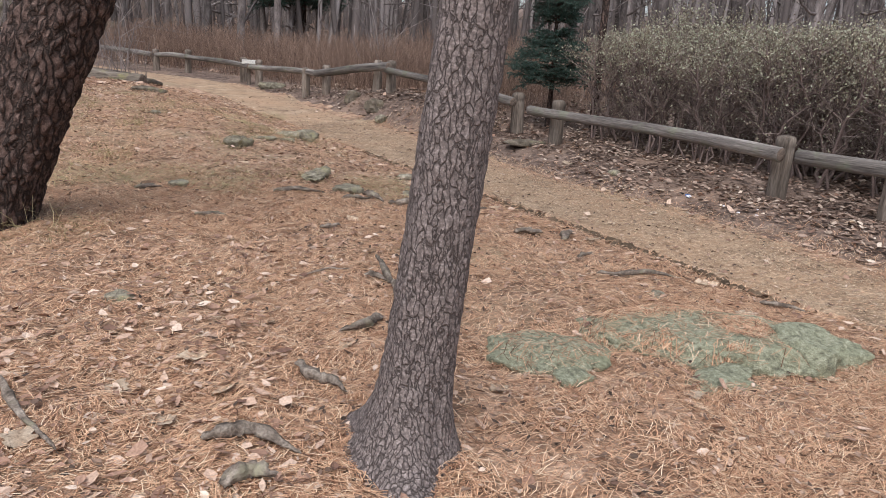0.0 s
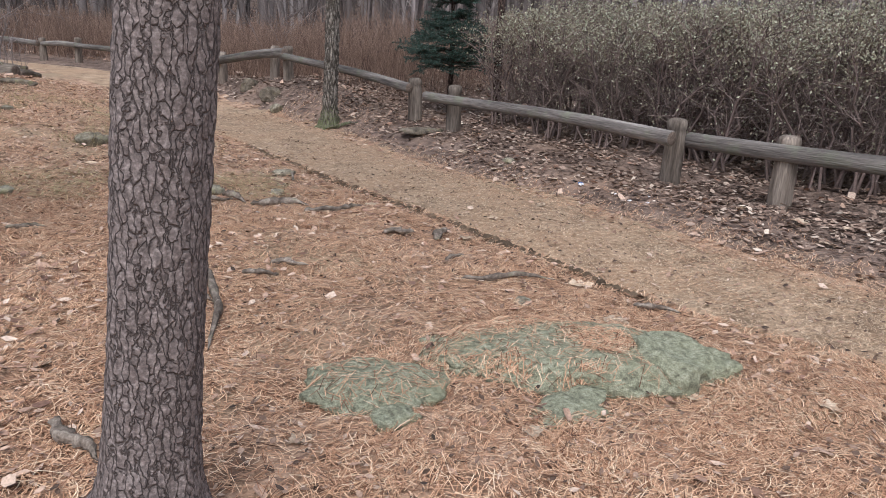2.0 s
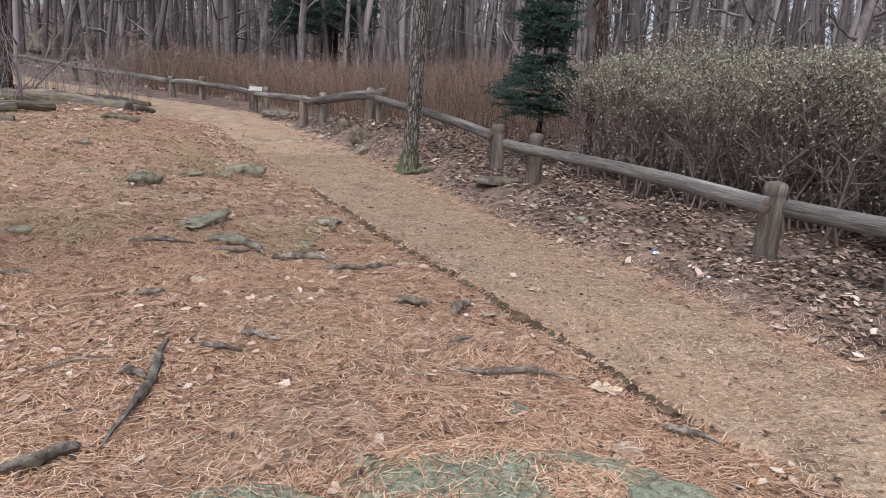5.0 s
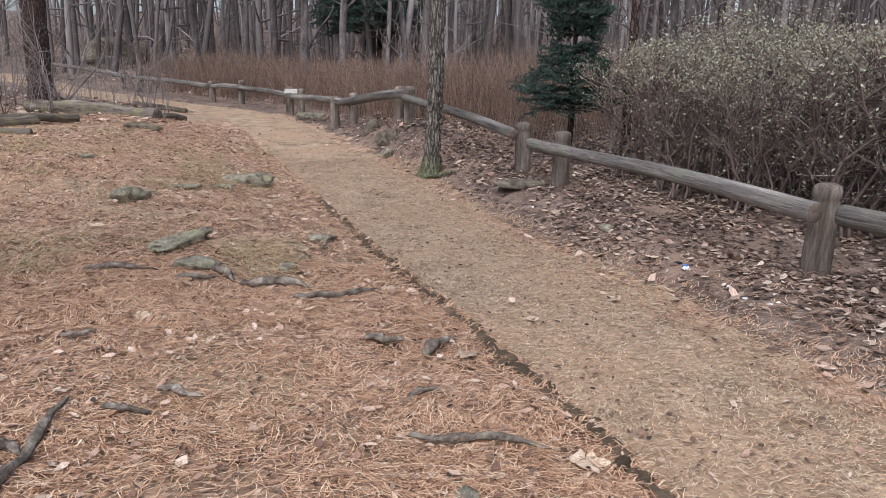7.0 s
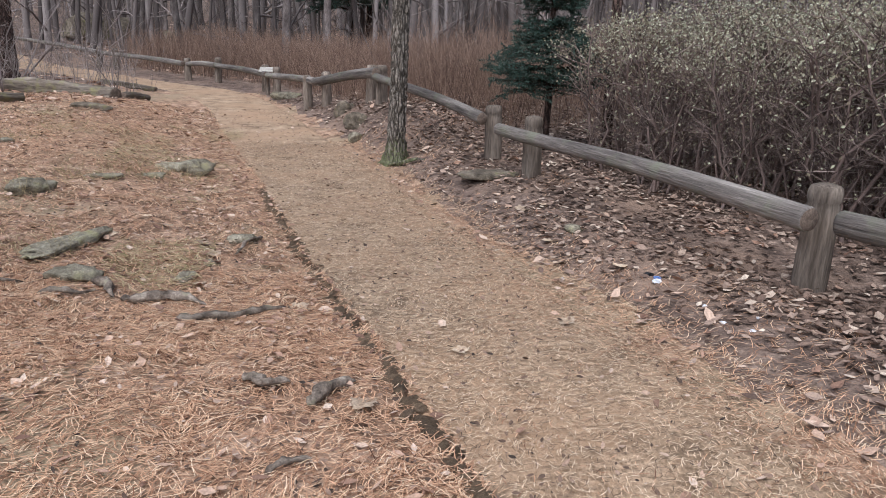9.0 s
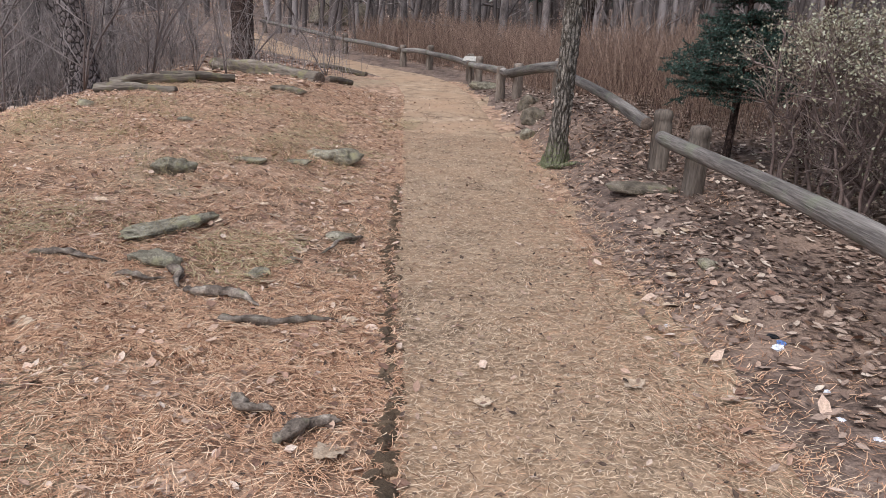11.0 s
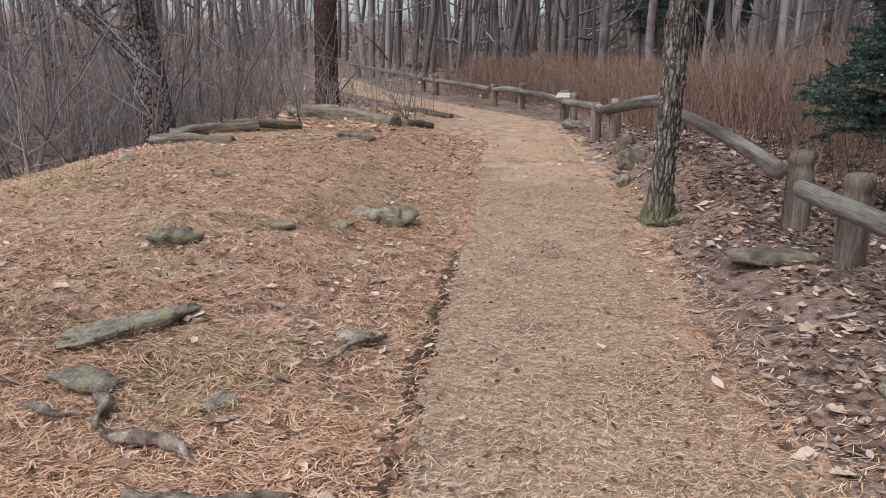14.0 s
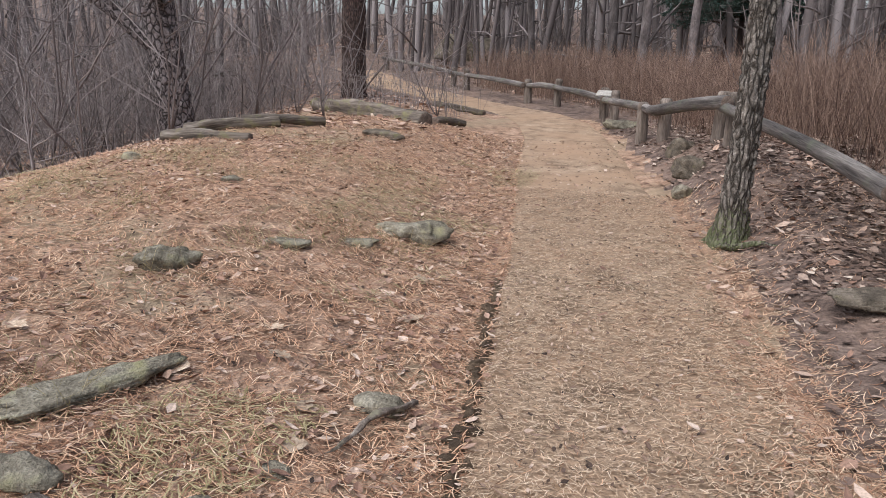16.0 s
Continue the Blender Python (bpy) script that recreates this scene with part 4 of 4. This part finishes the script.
bent_wood("tree_root", [(1.27, 4.05), (1.42, 4.02)], 0.026, "short root crossing another root", 10)
bent_wood("tree_root", [(1.2, 3.45), (1.05, 3.3), (0.9, 3.26)], 0.035, "dark root in the needles", 11)
bent_wood("tree_root", [(1.62, 4.28), (1.82, 4.24)], 0.024, "short grey root in the needles", 12)
bent_wood("tree_root", [(1.25, 5.15), (1.42, 5.17)], 0.024, "short grey root in the needles", 13)
bent_wood("tree_root", [(0.62, 2.95), (0.68, 2.78), (0.76, 2.6)], 0.038, "mossy root end poking out of the needles", 14)
bent_wood("tree_root", [(0.17, 2.42), (0.33, 2.38), (0.5, 2.24)], 0.035, "grey mossy root near the pine", 15)
bent_wood("tree_root", [(0.22, 2.1), (0.4, 2.12)], 0.04, "mossy root at the pine's foot", 16)
bent_wood("tree_root", [(1.83, 4.43), (1.92, 4.4), (2.02, 4.33)], 0.026, "short dark root lump in the needles", 24)
bent_wood("tree_root", [(2.94, 4.25), (3.02, 4.32), (3.1, 4.29)], 0.022, "small curved dark root end", 25)
bent_wood("tree_root", [(3.58, 3.17), (3.67, 3.12), (3.78, 2.99)], 0.024, "grey root end at the mat's rim", 26)
bent_wood("stick", [(0.88, 4.15), (1.06, 4.2), (1.25, 4.2)], 0.011, "thin brown twig in the needles", 27, category="stick")
bent_wood("stick", [(-0.6, 3.25), (-0.45, 2.85), (-0.28, 2.45)], 0.02, "fallen grey stick among dry leaves", 18, category="stick")
bent_wood("stick", [(2.91, 7.5), (2.82, 7.27), (2.72, 6.93)], 0.022, "crooked brown stick beside the path", 19, category="stick", lift=0.02)
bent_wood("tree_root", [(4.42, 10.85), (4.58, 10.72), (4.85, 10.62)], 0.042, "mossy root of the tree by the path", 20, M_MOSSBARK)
bent_wood("stick", [(0.4, 5.6), (0.65, 5.62)], 0.022, "short dark branch piece in the needles", 21, category="stick")
bent_wood("stick", [(0.0, 6.5), (0.22, 6.5)], 0.03, "dark bark piece in the needles", 22, category="stick")


def fallen_log(a, b, r, lift, label, seed):
    """A decayed log lying between two places, flattened and split along its top."""
    p, q = Vector((*a, land1(*a) + lift)), Vector((*b, land1(*b) + lift))
    me = log_mesh((q - p).length, r, seed)
    co = np.zeros(len(me.vertices) * 3, np.float32)
    me.vertices.foreach_get("co", co)
    co = co.reshape(-1, 3)
    ang = np.arctan2(co[:, 1], co[:, 0])
    rad = np.hypot(co[:, 0], co[:, 1])
    k = 1 + 0.8 * fnoise(ang * 2.5, co[:, 2] * 3, seed, 4) - 0.25 * np.exp(-((ang - 1.2) / 0.25) ** 2)
    co[:, 0], co[:, 1] = np.cos(ang) * rad * k, np.sin(ang) * rad * k
    me.vertices.foreach_set("co", co.ravel())
    me.materials[0] = M_OLDLOG
    ob = part("fallen_log", me, None)
    ob.matrix_basis = Matrix.Translation(p) @ (q - p).to_track_quat("Z", "Y").to_matrix().to_4x4()
    return tagged(ob, label, "log")


fallen_log((-2.2, 12.95), (-1.0, 13.0), 0.085, 0.07, "weathered grey fallen log on the mound", 23)
fallen_log((-2.35, 13.6), (-1.25, 14.3), 0.09, 0.1, "old mossy split log on the mound", 24)
fallen_log((-1.75, 14.1), (-0.75, 14.75), 0.07, 0.1, "thin split log leaning on another log", 27)
fallen_log((-2.4, 18.2), (0.28, 16.55), 0.19, 0.08, "thick decayed log at the mound's end", 25)
fallen_log((0.32, 17.0), (0.62, 17.75), 0.075, 0.06, "short broken log piece", 26)
fallen_log((-0.9, 21.2), (0.4, 20.6), 0.08, 0.05, "half-buried log edging the far path", 28)


# ---- fallen leaves, needles and fibres ----
def needle_carpet(name, n, area, length, width, material, label, rng, keep, lift=0.012, category="needles"):
    """Single dry needles lying every way over the ground, slightly crossed and raised."""
    x, y = rng.uniform(area[0], area[1], n), area[2] + (area[3] - area[2]) * rng.uniform(0, 1, n) ** 1.35
    ok = rng.uniform(size=n) < keep(x, y)
    x, y = x[ok], y[ok]
    n = len(x)
    a = rng.uniform(0, 2 * np.pi, n) * 0.6 + 4 * fnoise(x * 1.5, y * 1.5, 21, 2)
    L = length * rng.uniform(0.5, 1.2, n)
    dx, dy = np.cos(a) * L / 2, np.sin(a) * L / 2
    bow = rng.normal(0, 0.1, n) * L
    w = width * (1 + 0.07 * y) / 2
    cx, cy = -np.sin(a), np.cos(a)
    rows = []
    lift0 = lift * rng.uniform(0, 1, n) ** 1.5
    for f in (-1, 0, 1):
        px, py = x + dx * f + cx * bow * (1 - f * f), y + dy * f + cy * bow * (1 - f * f)
        pz = height_at(px, py) + lift0 + 0.004 + rng.uniform(0, 0.006, n)
        ww = w * (1.0 if f == 0 else 0.6)
        rows.append(np.stack([px - cx * ww, py - cy * ww, pz], -1))
        rows.append(np.stack([px + cx * ww, py + cy * ww, pz], -1))
    V = np.stack(rows, 1).reshape(-1, 3)
    o = np.arange(n)[:, None] * 6
    F = np.concatenate([o + np.array([[0, 1, 3, 2]]), o + np.array([[2, 3, 5, 4]])])
    return tagged(part(name, raw_mesh(name, V, F, False), material), label, category, kind="stuff")


def height_at(x, y):
    """Top of whatever lies on the ground there: soil or mat."""
    on = (x > path_left(y)) & (x < path_right(y))
    return np.where(on, land(x, y, False) + 0.016, land(x, y))


def leaf_litter(name, n, area, size, material, label, rng, keep, category="leaves", curl=0.35):
    """Dry curled leaves, each a small lobed blade of six faces."""
    x, y = rng.uniform(area[0], area[1], n), area[2] + (area[3] - area[2]) * rng.uniform(0, 1, n) ** 1.2
    ok = rng.uniform(size=n) < keep(x, y)
    x, y = x[ok], y[ok]
    n = len(x)
    a = rng.uniform(0, 2 * np.pi, n)
    L = size * rng.uniform(0.5, 1.35, n)
    W = L * rng.uniform(0.32, 0.6, n)
    tilt, roll, cv = rng.normal(0, curl * 0.7, n), rng.normal(0, curl * 1.2, n), rng.uniform(-0.15, 0.6, n)
    z = height_at(x, y) + 0.012 + 0.025 * rng.uniform(0, 1, n) ** 2
    pts = []
    for s, w in ((-0.5, 0.0), (-0.22, 0.9), (-0.22, -0.9), (0.1, 1.0), (0.1, -0.75), (0.5, 0.1), (-0.05, 0.0)):
        jit = rng.uniform(0.7, 1.2, n)
        u, v = s * L, w * W / 2 * jit
        h = cv * (np.abs(w) * W * 0.5 + (s * s) * L * 0.8) + u * np.sin(tilt) + v * np.sin(roll)
        pts.append(np.stack([x + np.cos(a) * u - np.sin(a) * v, y + np.sin(a) * u + np.cos(a) * v, z + np.maximum(h, -0.004)], -1))
    V = np.stack(pts, 1).reshape(-1, 3)
    o = np.arange(n)[:, None] * 7
    F = np.concatenate([o + np.array([t]) for t in ([0, 6, 1], [0, 2, 6], [1, 6, 3], [2, 4, 6], [3, 6, 5], [6, 4, 5])])
    return tagged(part(name, raw_mesh(name, V, F, False), material), label, category, kind="stuff")


def on_mat(x, y):
    return (x > path_left(y) + 0.03) & (x < path_right(y) - 0.05)


def beyond(x, y):
    return x > path_right(y) - 0.1


def patches(x, y, k):
    return vnoise(x * k, y * k, 77)


def fade(x, y):
    """Thins the litter out unevenly towards the back and the far left."""
    w = 1.6 * fnoise(x * 0.6, y * 0.6, 91, 3)
    return sstep(-4.2, -2.6, x + w) * sstep(-2.2, -0.8, y + w)


def needle_ground(x, y):
    return np.where(on_mat(x, y) | beyond(x, y), 0.0, (0.25 + 0.3 * sstep(0.2, 0.6, patches(x, y, 0.9)) + 0.45 * sstep(0.3, 0.62, vnoise(x * 3.1, y * 3.1, 41))) * fade(x, y))


def leafy(x, y):
    rim = (path_left(y) - x < 0.8) & (y > 5.5)
    corner = (x < 0.6) & (y < 4.2)
    return np.where(on_mat(x, y), 0.025, np.where(beyond(x, y), 0.0, 0.12 + 0.6 * sstep(0.5, 0.8, patches(x, y, 0.7)) + 0.6 * rim + 0.9 * corner))


needle_carpet("pine_needle_litter", 240000, (-1.6, 4.9, 1.1, 6.6), 0.085, 0.0029, M_NEEDLE, "thick carpet of reddish fallen pine needles", RNG, needle_ground, 0.024)
needle_carpet("pine_needle_litter", 215000, (-4, 3.6, 5.3, 17), 0.095, 0.0032, M_NEEDLE, "carpet of fallen pine needles over the mound", RNG, needle_ground, 0.028)
needle_carpet("pine_needle_litter", 70000, (-4, 5.5, -2.4, 2.2), 0.09, 0.003, M_NEEDLE, "thin outer drift of reddish fallen pine needles", RNG, needle_ground, 0.02)
needle_carpet("drifted_needles", 80000, (2.4, 6.0, 1.1, 13), 0.075, 0.0028, M_NEEDLE, "reddish needles drifted over the mat and its rim", RNG, lambda x, y: np.where(x < path_left(y), 0.0, 0.07 + 0.3 * sstep(0.45, 0.75, vnoise(x * 1.6, y * 0.9, 63)) + 0.6 * sstep(-0.4, -0.05, x - path_right(y)) * (1 - sstep(0.1, 0.45, x - path_right(y)))), 0.016)
needle_carpet("mat_needles", 200000, (2.3, 5.7, 1.1, 13), 0.045, 0.0026, M_MATFIBRE, "short tan fibres and needles trodden into the mat", RNG, lambda x, y: np.where(on_mat(x, y), 0.5 + 0.4 * sstep(3.5, 6.0, y), np.where(beyond(x, y) & (x < path_right(y) + 0.3), 0.25, 0.0)), 0.012)
leaf_litter("leaf_litter", 36000, (-3.5, 5.2, 0.8, 17), 0.06, M_LEAF, "scattered pale brown dry leaves on the needles", RNG, leafy)
leaf_litter("bank_leaf_litter", 72000, (2.8, 9.0, 0.5, 19), 0.068, M_BANKLEAF, "deep dull brown leaf litter on the bank", RNG, lambda x, y: np.where(beyond(x, y), (0.08 + 0.92 * sstep(0.0, 0.9, x - path_right(y))) * (0.35 + 0.65 * sstep(0.3, 0.65, vnoise(x * 1.7, y * 1.7, 19))), 0.0))
leaf_litter("pale_bank_leaves", 1800, (2.8, 8.0, 2.5, 15), 0.095, M_LEAF, "larger pale dry leaves scattered over the bank", RNG, lambda x, y: np.where(beyond(x, y), 0.6, 0.0), curl=0.5)
leaf_litter("ground_debris", 42000, (-3.5, 5.2, 0.8, 17), 0.032, M_DEBRIS, "small bark chips and broken leaves among needles", RNG, lambda x, y: np.where(beyond(x, y), 0.0, np.where(on_mat(x, y), 0.5, 0.9)), "debris")
leaf_litter("far_leaf_litter", 30000, (-26, 26, 15, 50), 0.17, M_LEAF, "brown leaf litter under the forest trees", RNG, lambda x, y: np.where((x > path_right(y) + 1.5) | (x < path_left(y) - 1.5), 1.0, 0.0))
needle_carpet("dry_grass", 40000, (-2.8, 2.6, 6.3, 14), 0.08, 0.004, M_MOSS, "dry yellowish grass and moss on the mound", RNG, lambda x, y: 0.9 * sstep(0.55, 0.75, vnoise(x * 1.3, y * 1.3, 55)), 0.05, "grass")


def needles_on(name, ob, n, rng, keep, label):
    """Needles caught on top of a rock, laid on its surface."""
    tree = BVHTree.FromPolygons([ob.matrix_basis @ v.co for v in ob.data.vertices], [tuple(p.vertices) for p in ob.data.polygons])
    c, d = ob.matrix_basis.translation, ob.dimensions
    V = []
    while len(V) < n * 4:
        x, y = c.x + rng.uniform(-0.75, 0.75), c.y + rng.uniform(-0.5, 0.5)
        if rng.uniform() > keep(x, y):
            continue
        a, ln = rng.uniform(0, np.pi), rng.uniform(0.02, 0.045)
        ends = []
        for s in (-1, 1):
            hit = tree.ray_cast(Vector((x + s * ln * math.cos(a), y + s * ln * math.sin(a), 2)), Vector((0, 0, -1)))
            if hit[0] is not None:
                ends.append(hit[0] + Vector((0, 0, 0.004 + 0.008 * rng.uniform())))
        if len(ends) < 2:
            if rng.uniform() < 0.02:
                V += [(x, y, c.z)] * 4
            continue
        w = Vector((-math.sin(a), math.cos(a), 0)) * 0.0016
        V += [ends[0] - w, ends[0] + w, ends[1] + w, ends[1] - w]
    V = np.array([tuple(v) for v in V])
    return tagged(part(name, raw_mesh(name, V, np.arange(len(V)).reshape(-1, 4), False), M_NEEDLE), label, "needles", kind="stuff")


needles_on("needles_on_rock", BOULDER, 2600, np.random.default_rng(4), lambda x, y: float(sstep(0.44, 0.7, vnoise(np.array([x * 4.2]), np.array([y * 4.2]), 8))[0]) + 0.12, "loose needles caught on the boulder's top")


tufts = []
for cx, cy, k in ((2.2, 9.65, 0.3), (1.75, 9.45, 0.3), (1.3, 9.0, 0.25), (0.98, 8.3, 0.2), (1.5, 6.9, 0.25), (0.2, 10.6, 0.35), (-0.6, 10.9, 0.4), (0.1, 9.3, 0.25), (-1.0, 9.8, 0.3), (-0.2, 7.6, 0.25), (0.5, 11.8, 0.35), (-1.3, 5.4, 0.35), (-0.5, 5.3, 0.3)):
    for _ in range(90):
        tufts.append((cx + RNG.normal(0, k * 0.6), cy + RNG.normal(0, k * 0.6)))
thicket("dry_grass_tufts", tufts, 0.12, M_MOSS, "low tufts of dry yellowish grass on the mound", RNG, 0.7, 0.0016, 1, "grass")


needles_on("needles_on_rock", HUMP, 260, np.random.default_rng(6), lambda x, y: 0.5, "loose needles caught on the low rock hump")


# ---- single leaves and scraps of litter that stand out ----
def big_leaf(x, y, size, rz, seed):
    """One large dry leaf with lobes, a midrib fold and curled rim."""
    rng = np.random.default_rng(seed)
    n = 14
    f = np.linspace(0, 1, n)
    w = 0.34 * np.sin(np.pi * f ** 0.8) * (1 + 0.3 * np.sin(f * 22 + seed))
    V = []
    for k in (-1, -0.5, 0, 0.5, 1):
        V.append(np.stack([(f - 0.5) + 0.03 * rng.normal(0, 1, n) * abs(k), k * w, 0.2 * np.abs(k) * w + 0.15 * (f - 0.5) ** 2 + 0.05 * np.sin(f * 5 + k + seed)], -1))
    V = np.concatenate(V) * size
    i, j = np.meshgrid(np.arange(4), np.arange(n - 1), indexing="ij")
    F = np.stack([i * n + j, (i + 1) * n + j, (i + 1) * n + j + 1, i * n + j + 1], -1).reshape(-1, 4)
    ob = part("fallen_leaf", raw_mesh("fallen_leaf", V, F), M_PALELEAF)
    ob.matrix_basis = pose(x, y, float(height_at(np.array([x]), np.array([y]))[0]) + 0.02, rng.normal(0, 6), rng.normal(0, 6), rz)
    return tagged(ob, "large pale dry fallen leaf", "leaf", "large fallen leaves")


M_PALELEAF = surface("pale_dry_leaf", (0.34, 0.235, 0.155), (0.5, 0.38, 0.27), (0.64, 0.52, 0.39), scale=20, fine=120, bump=0.4, dist=0.004, spread=0.25)
LEAVES = [(3.35, 4.7, 0.16, 40), (3.56, 3.62, 0.17, -20), (3.3, 3.0, 0.15, -60), (3.12, 5.98, 0.15, 20), (1.85, 7.3, 0.16, 10), (3.05, 2.2, 0.12, 100), (2.2, 2.2, 0.1, 60), (2.6, 8.4, 0.15, 30), (2.0, 7.9, 0.15, 160), (1.0, 7.3, 0.13, 0), (1.6, 5.5, 0.14, 20), (5.2, 8.0, 0.17, 10), (5.35, 7.9, 0.15, 60), (5.0, 6.6, 0.12, 0), (5.3, 6.3, 0.13, 100), (4.6, 5.5, 0.12, 30), (3.9, 5.2, 0.1, 10), (5.1, 7.1, 0.12, -40), (3.5, 1.9, 0.13, 80), (3.7, 1.75, 0.12, 20), (0.2, 3.1, 0.13, 0), (-0.1, 2.9, 0.14, 60), (0.05, 2.6, 0.13, 130), (0.3, 2.75, 0.12, 20), (-0.4, 2.6, 0.15, 80), (0.9, 3.1, 0.1, 30), (1.4, 2.5, 0.09, 0), (0.6, 3.5, 0.1, 50), (1.0, 6.0, 0.12, 0), (2.6, 6.95, 0.12, 20), (2.5, 7.25, 0.11, 90), (2.45, 9.1, 0.13, 20), (2.55, 6.4, 0.11, 60), (2.2, 7.6, 0.12, 0), (5.9, 4.4, 0.14, 10), (6.0, 3.9, 0.15, 50), (5.8, 3.5, 0.14, 100), (6.2, 3.6, 0.15, 160)]
for n, (x, y, k, a) in enumerate(LEAVES):
    big_leaf(x, y, k, a, n)


def scrap(name, x, y, size, material, label, seed):
    """A crumpled scrap of paper or wrapper."""
    bm = bmesh.new()
    bmesh.ops.create_icosphere(bm, subdivisions=3, radius=1)
    for v in bm.verts:
        v.co *= 1 + 0.7 * noise.noise(v.co * 2.3 + Vector((seed, 0, 0)))
        v.co = Vector((v.co.x * size, v.co.y * size * 0.7, v.co.z * size * 0.35))
    me = bpy.data.meshes.new(name)
    bm.to_mesh(me)
    bm.free()
    ob = part(name, me, material)
    ob.matrix_basis = pose(x, y, land1(x, y) + size * 0.25, 0, 0, seed * 50)
    return tagged(ob, label, "litter")


scrap("paper_scrap", 5.38, 5.92, 0.035, M_PAPER, "crumpled white paper scrap on the leaves", 1)
scrap("wrapper", 5.42, 5.98, 0.03, M_BLUE, "blue wrapper scrap beside white paper", 2)
scrap("plastic_scrap", 5.4, 6.06, 0.03, M_BLACK, "small black plastic scrap on the leaves", 3)
for n, (x, y) in enumerate([(5.45, 5.48), (5.42, 5.25), (5.5, 5.1), (4.92, 6.35), (1.55, 5.98), (2.12, 5.92), (5.6, 5.2)]):
    scrap("paper_scrap", x, y, 0.018, M_PAPER, "tiny white paper scrap on the ground", 5 + n)


def frayed_shadow_edge():
    """Dark ragged tufts where the mat's left rim has worn away. Set thickly, they also draw the shadow line under the
    lifted mat.
    """
    rng = np.random.default_rng(9)
    y = 1.6
    kinds = []
    for n in range(5):
        bm = bmesh.new()
        bmesh.ops.create_icosphere(bm, subdivisions=2, radius=1)
        for v in bm.verts:
            v.co *= 1 + 0.5 * noise.noise(v.co * 2.2 + Vector((n * 5, 0, 0)))
        me = bpy.data.meshes.new("tuft")
        bm.to_mesh(me)
        bm.free()
        kinds.append(me)
    k = 0
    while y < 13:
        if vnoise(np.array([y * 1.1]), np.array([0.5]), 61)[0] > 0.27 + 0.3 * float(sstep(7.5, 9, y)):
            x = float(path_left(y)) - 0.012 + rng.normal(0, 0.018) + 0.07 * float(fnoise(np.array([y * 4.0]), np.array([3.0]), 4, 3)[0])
            ob = part("tuft", kinds[k % 5], M_FRAY_SHADE, path)
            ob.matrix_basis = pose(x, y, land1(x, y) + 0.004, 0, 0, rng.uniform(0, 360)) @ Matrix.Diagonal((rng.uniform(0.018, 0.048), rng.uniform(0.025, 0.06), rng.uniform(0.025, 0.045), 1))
            k += 1
        y += rng.uniform(0.03, 0.07)


frayed_shadow_edge()
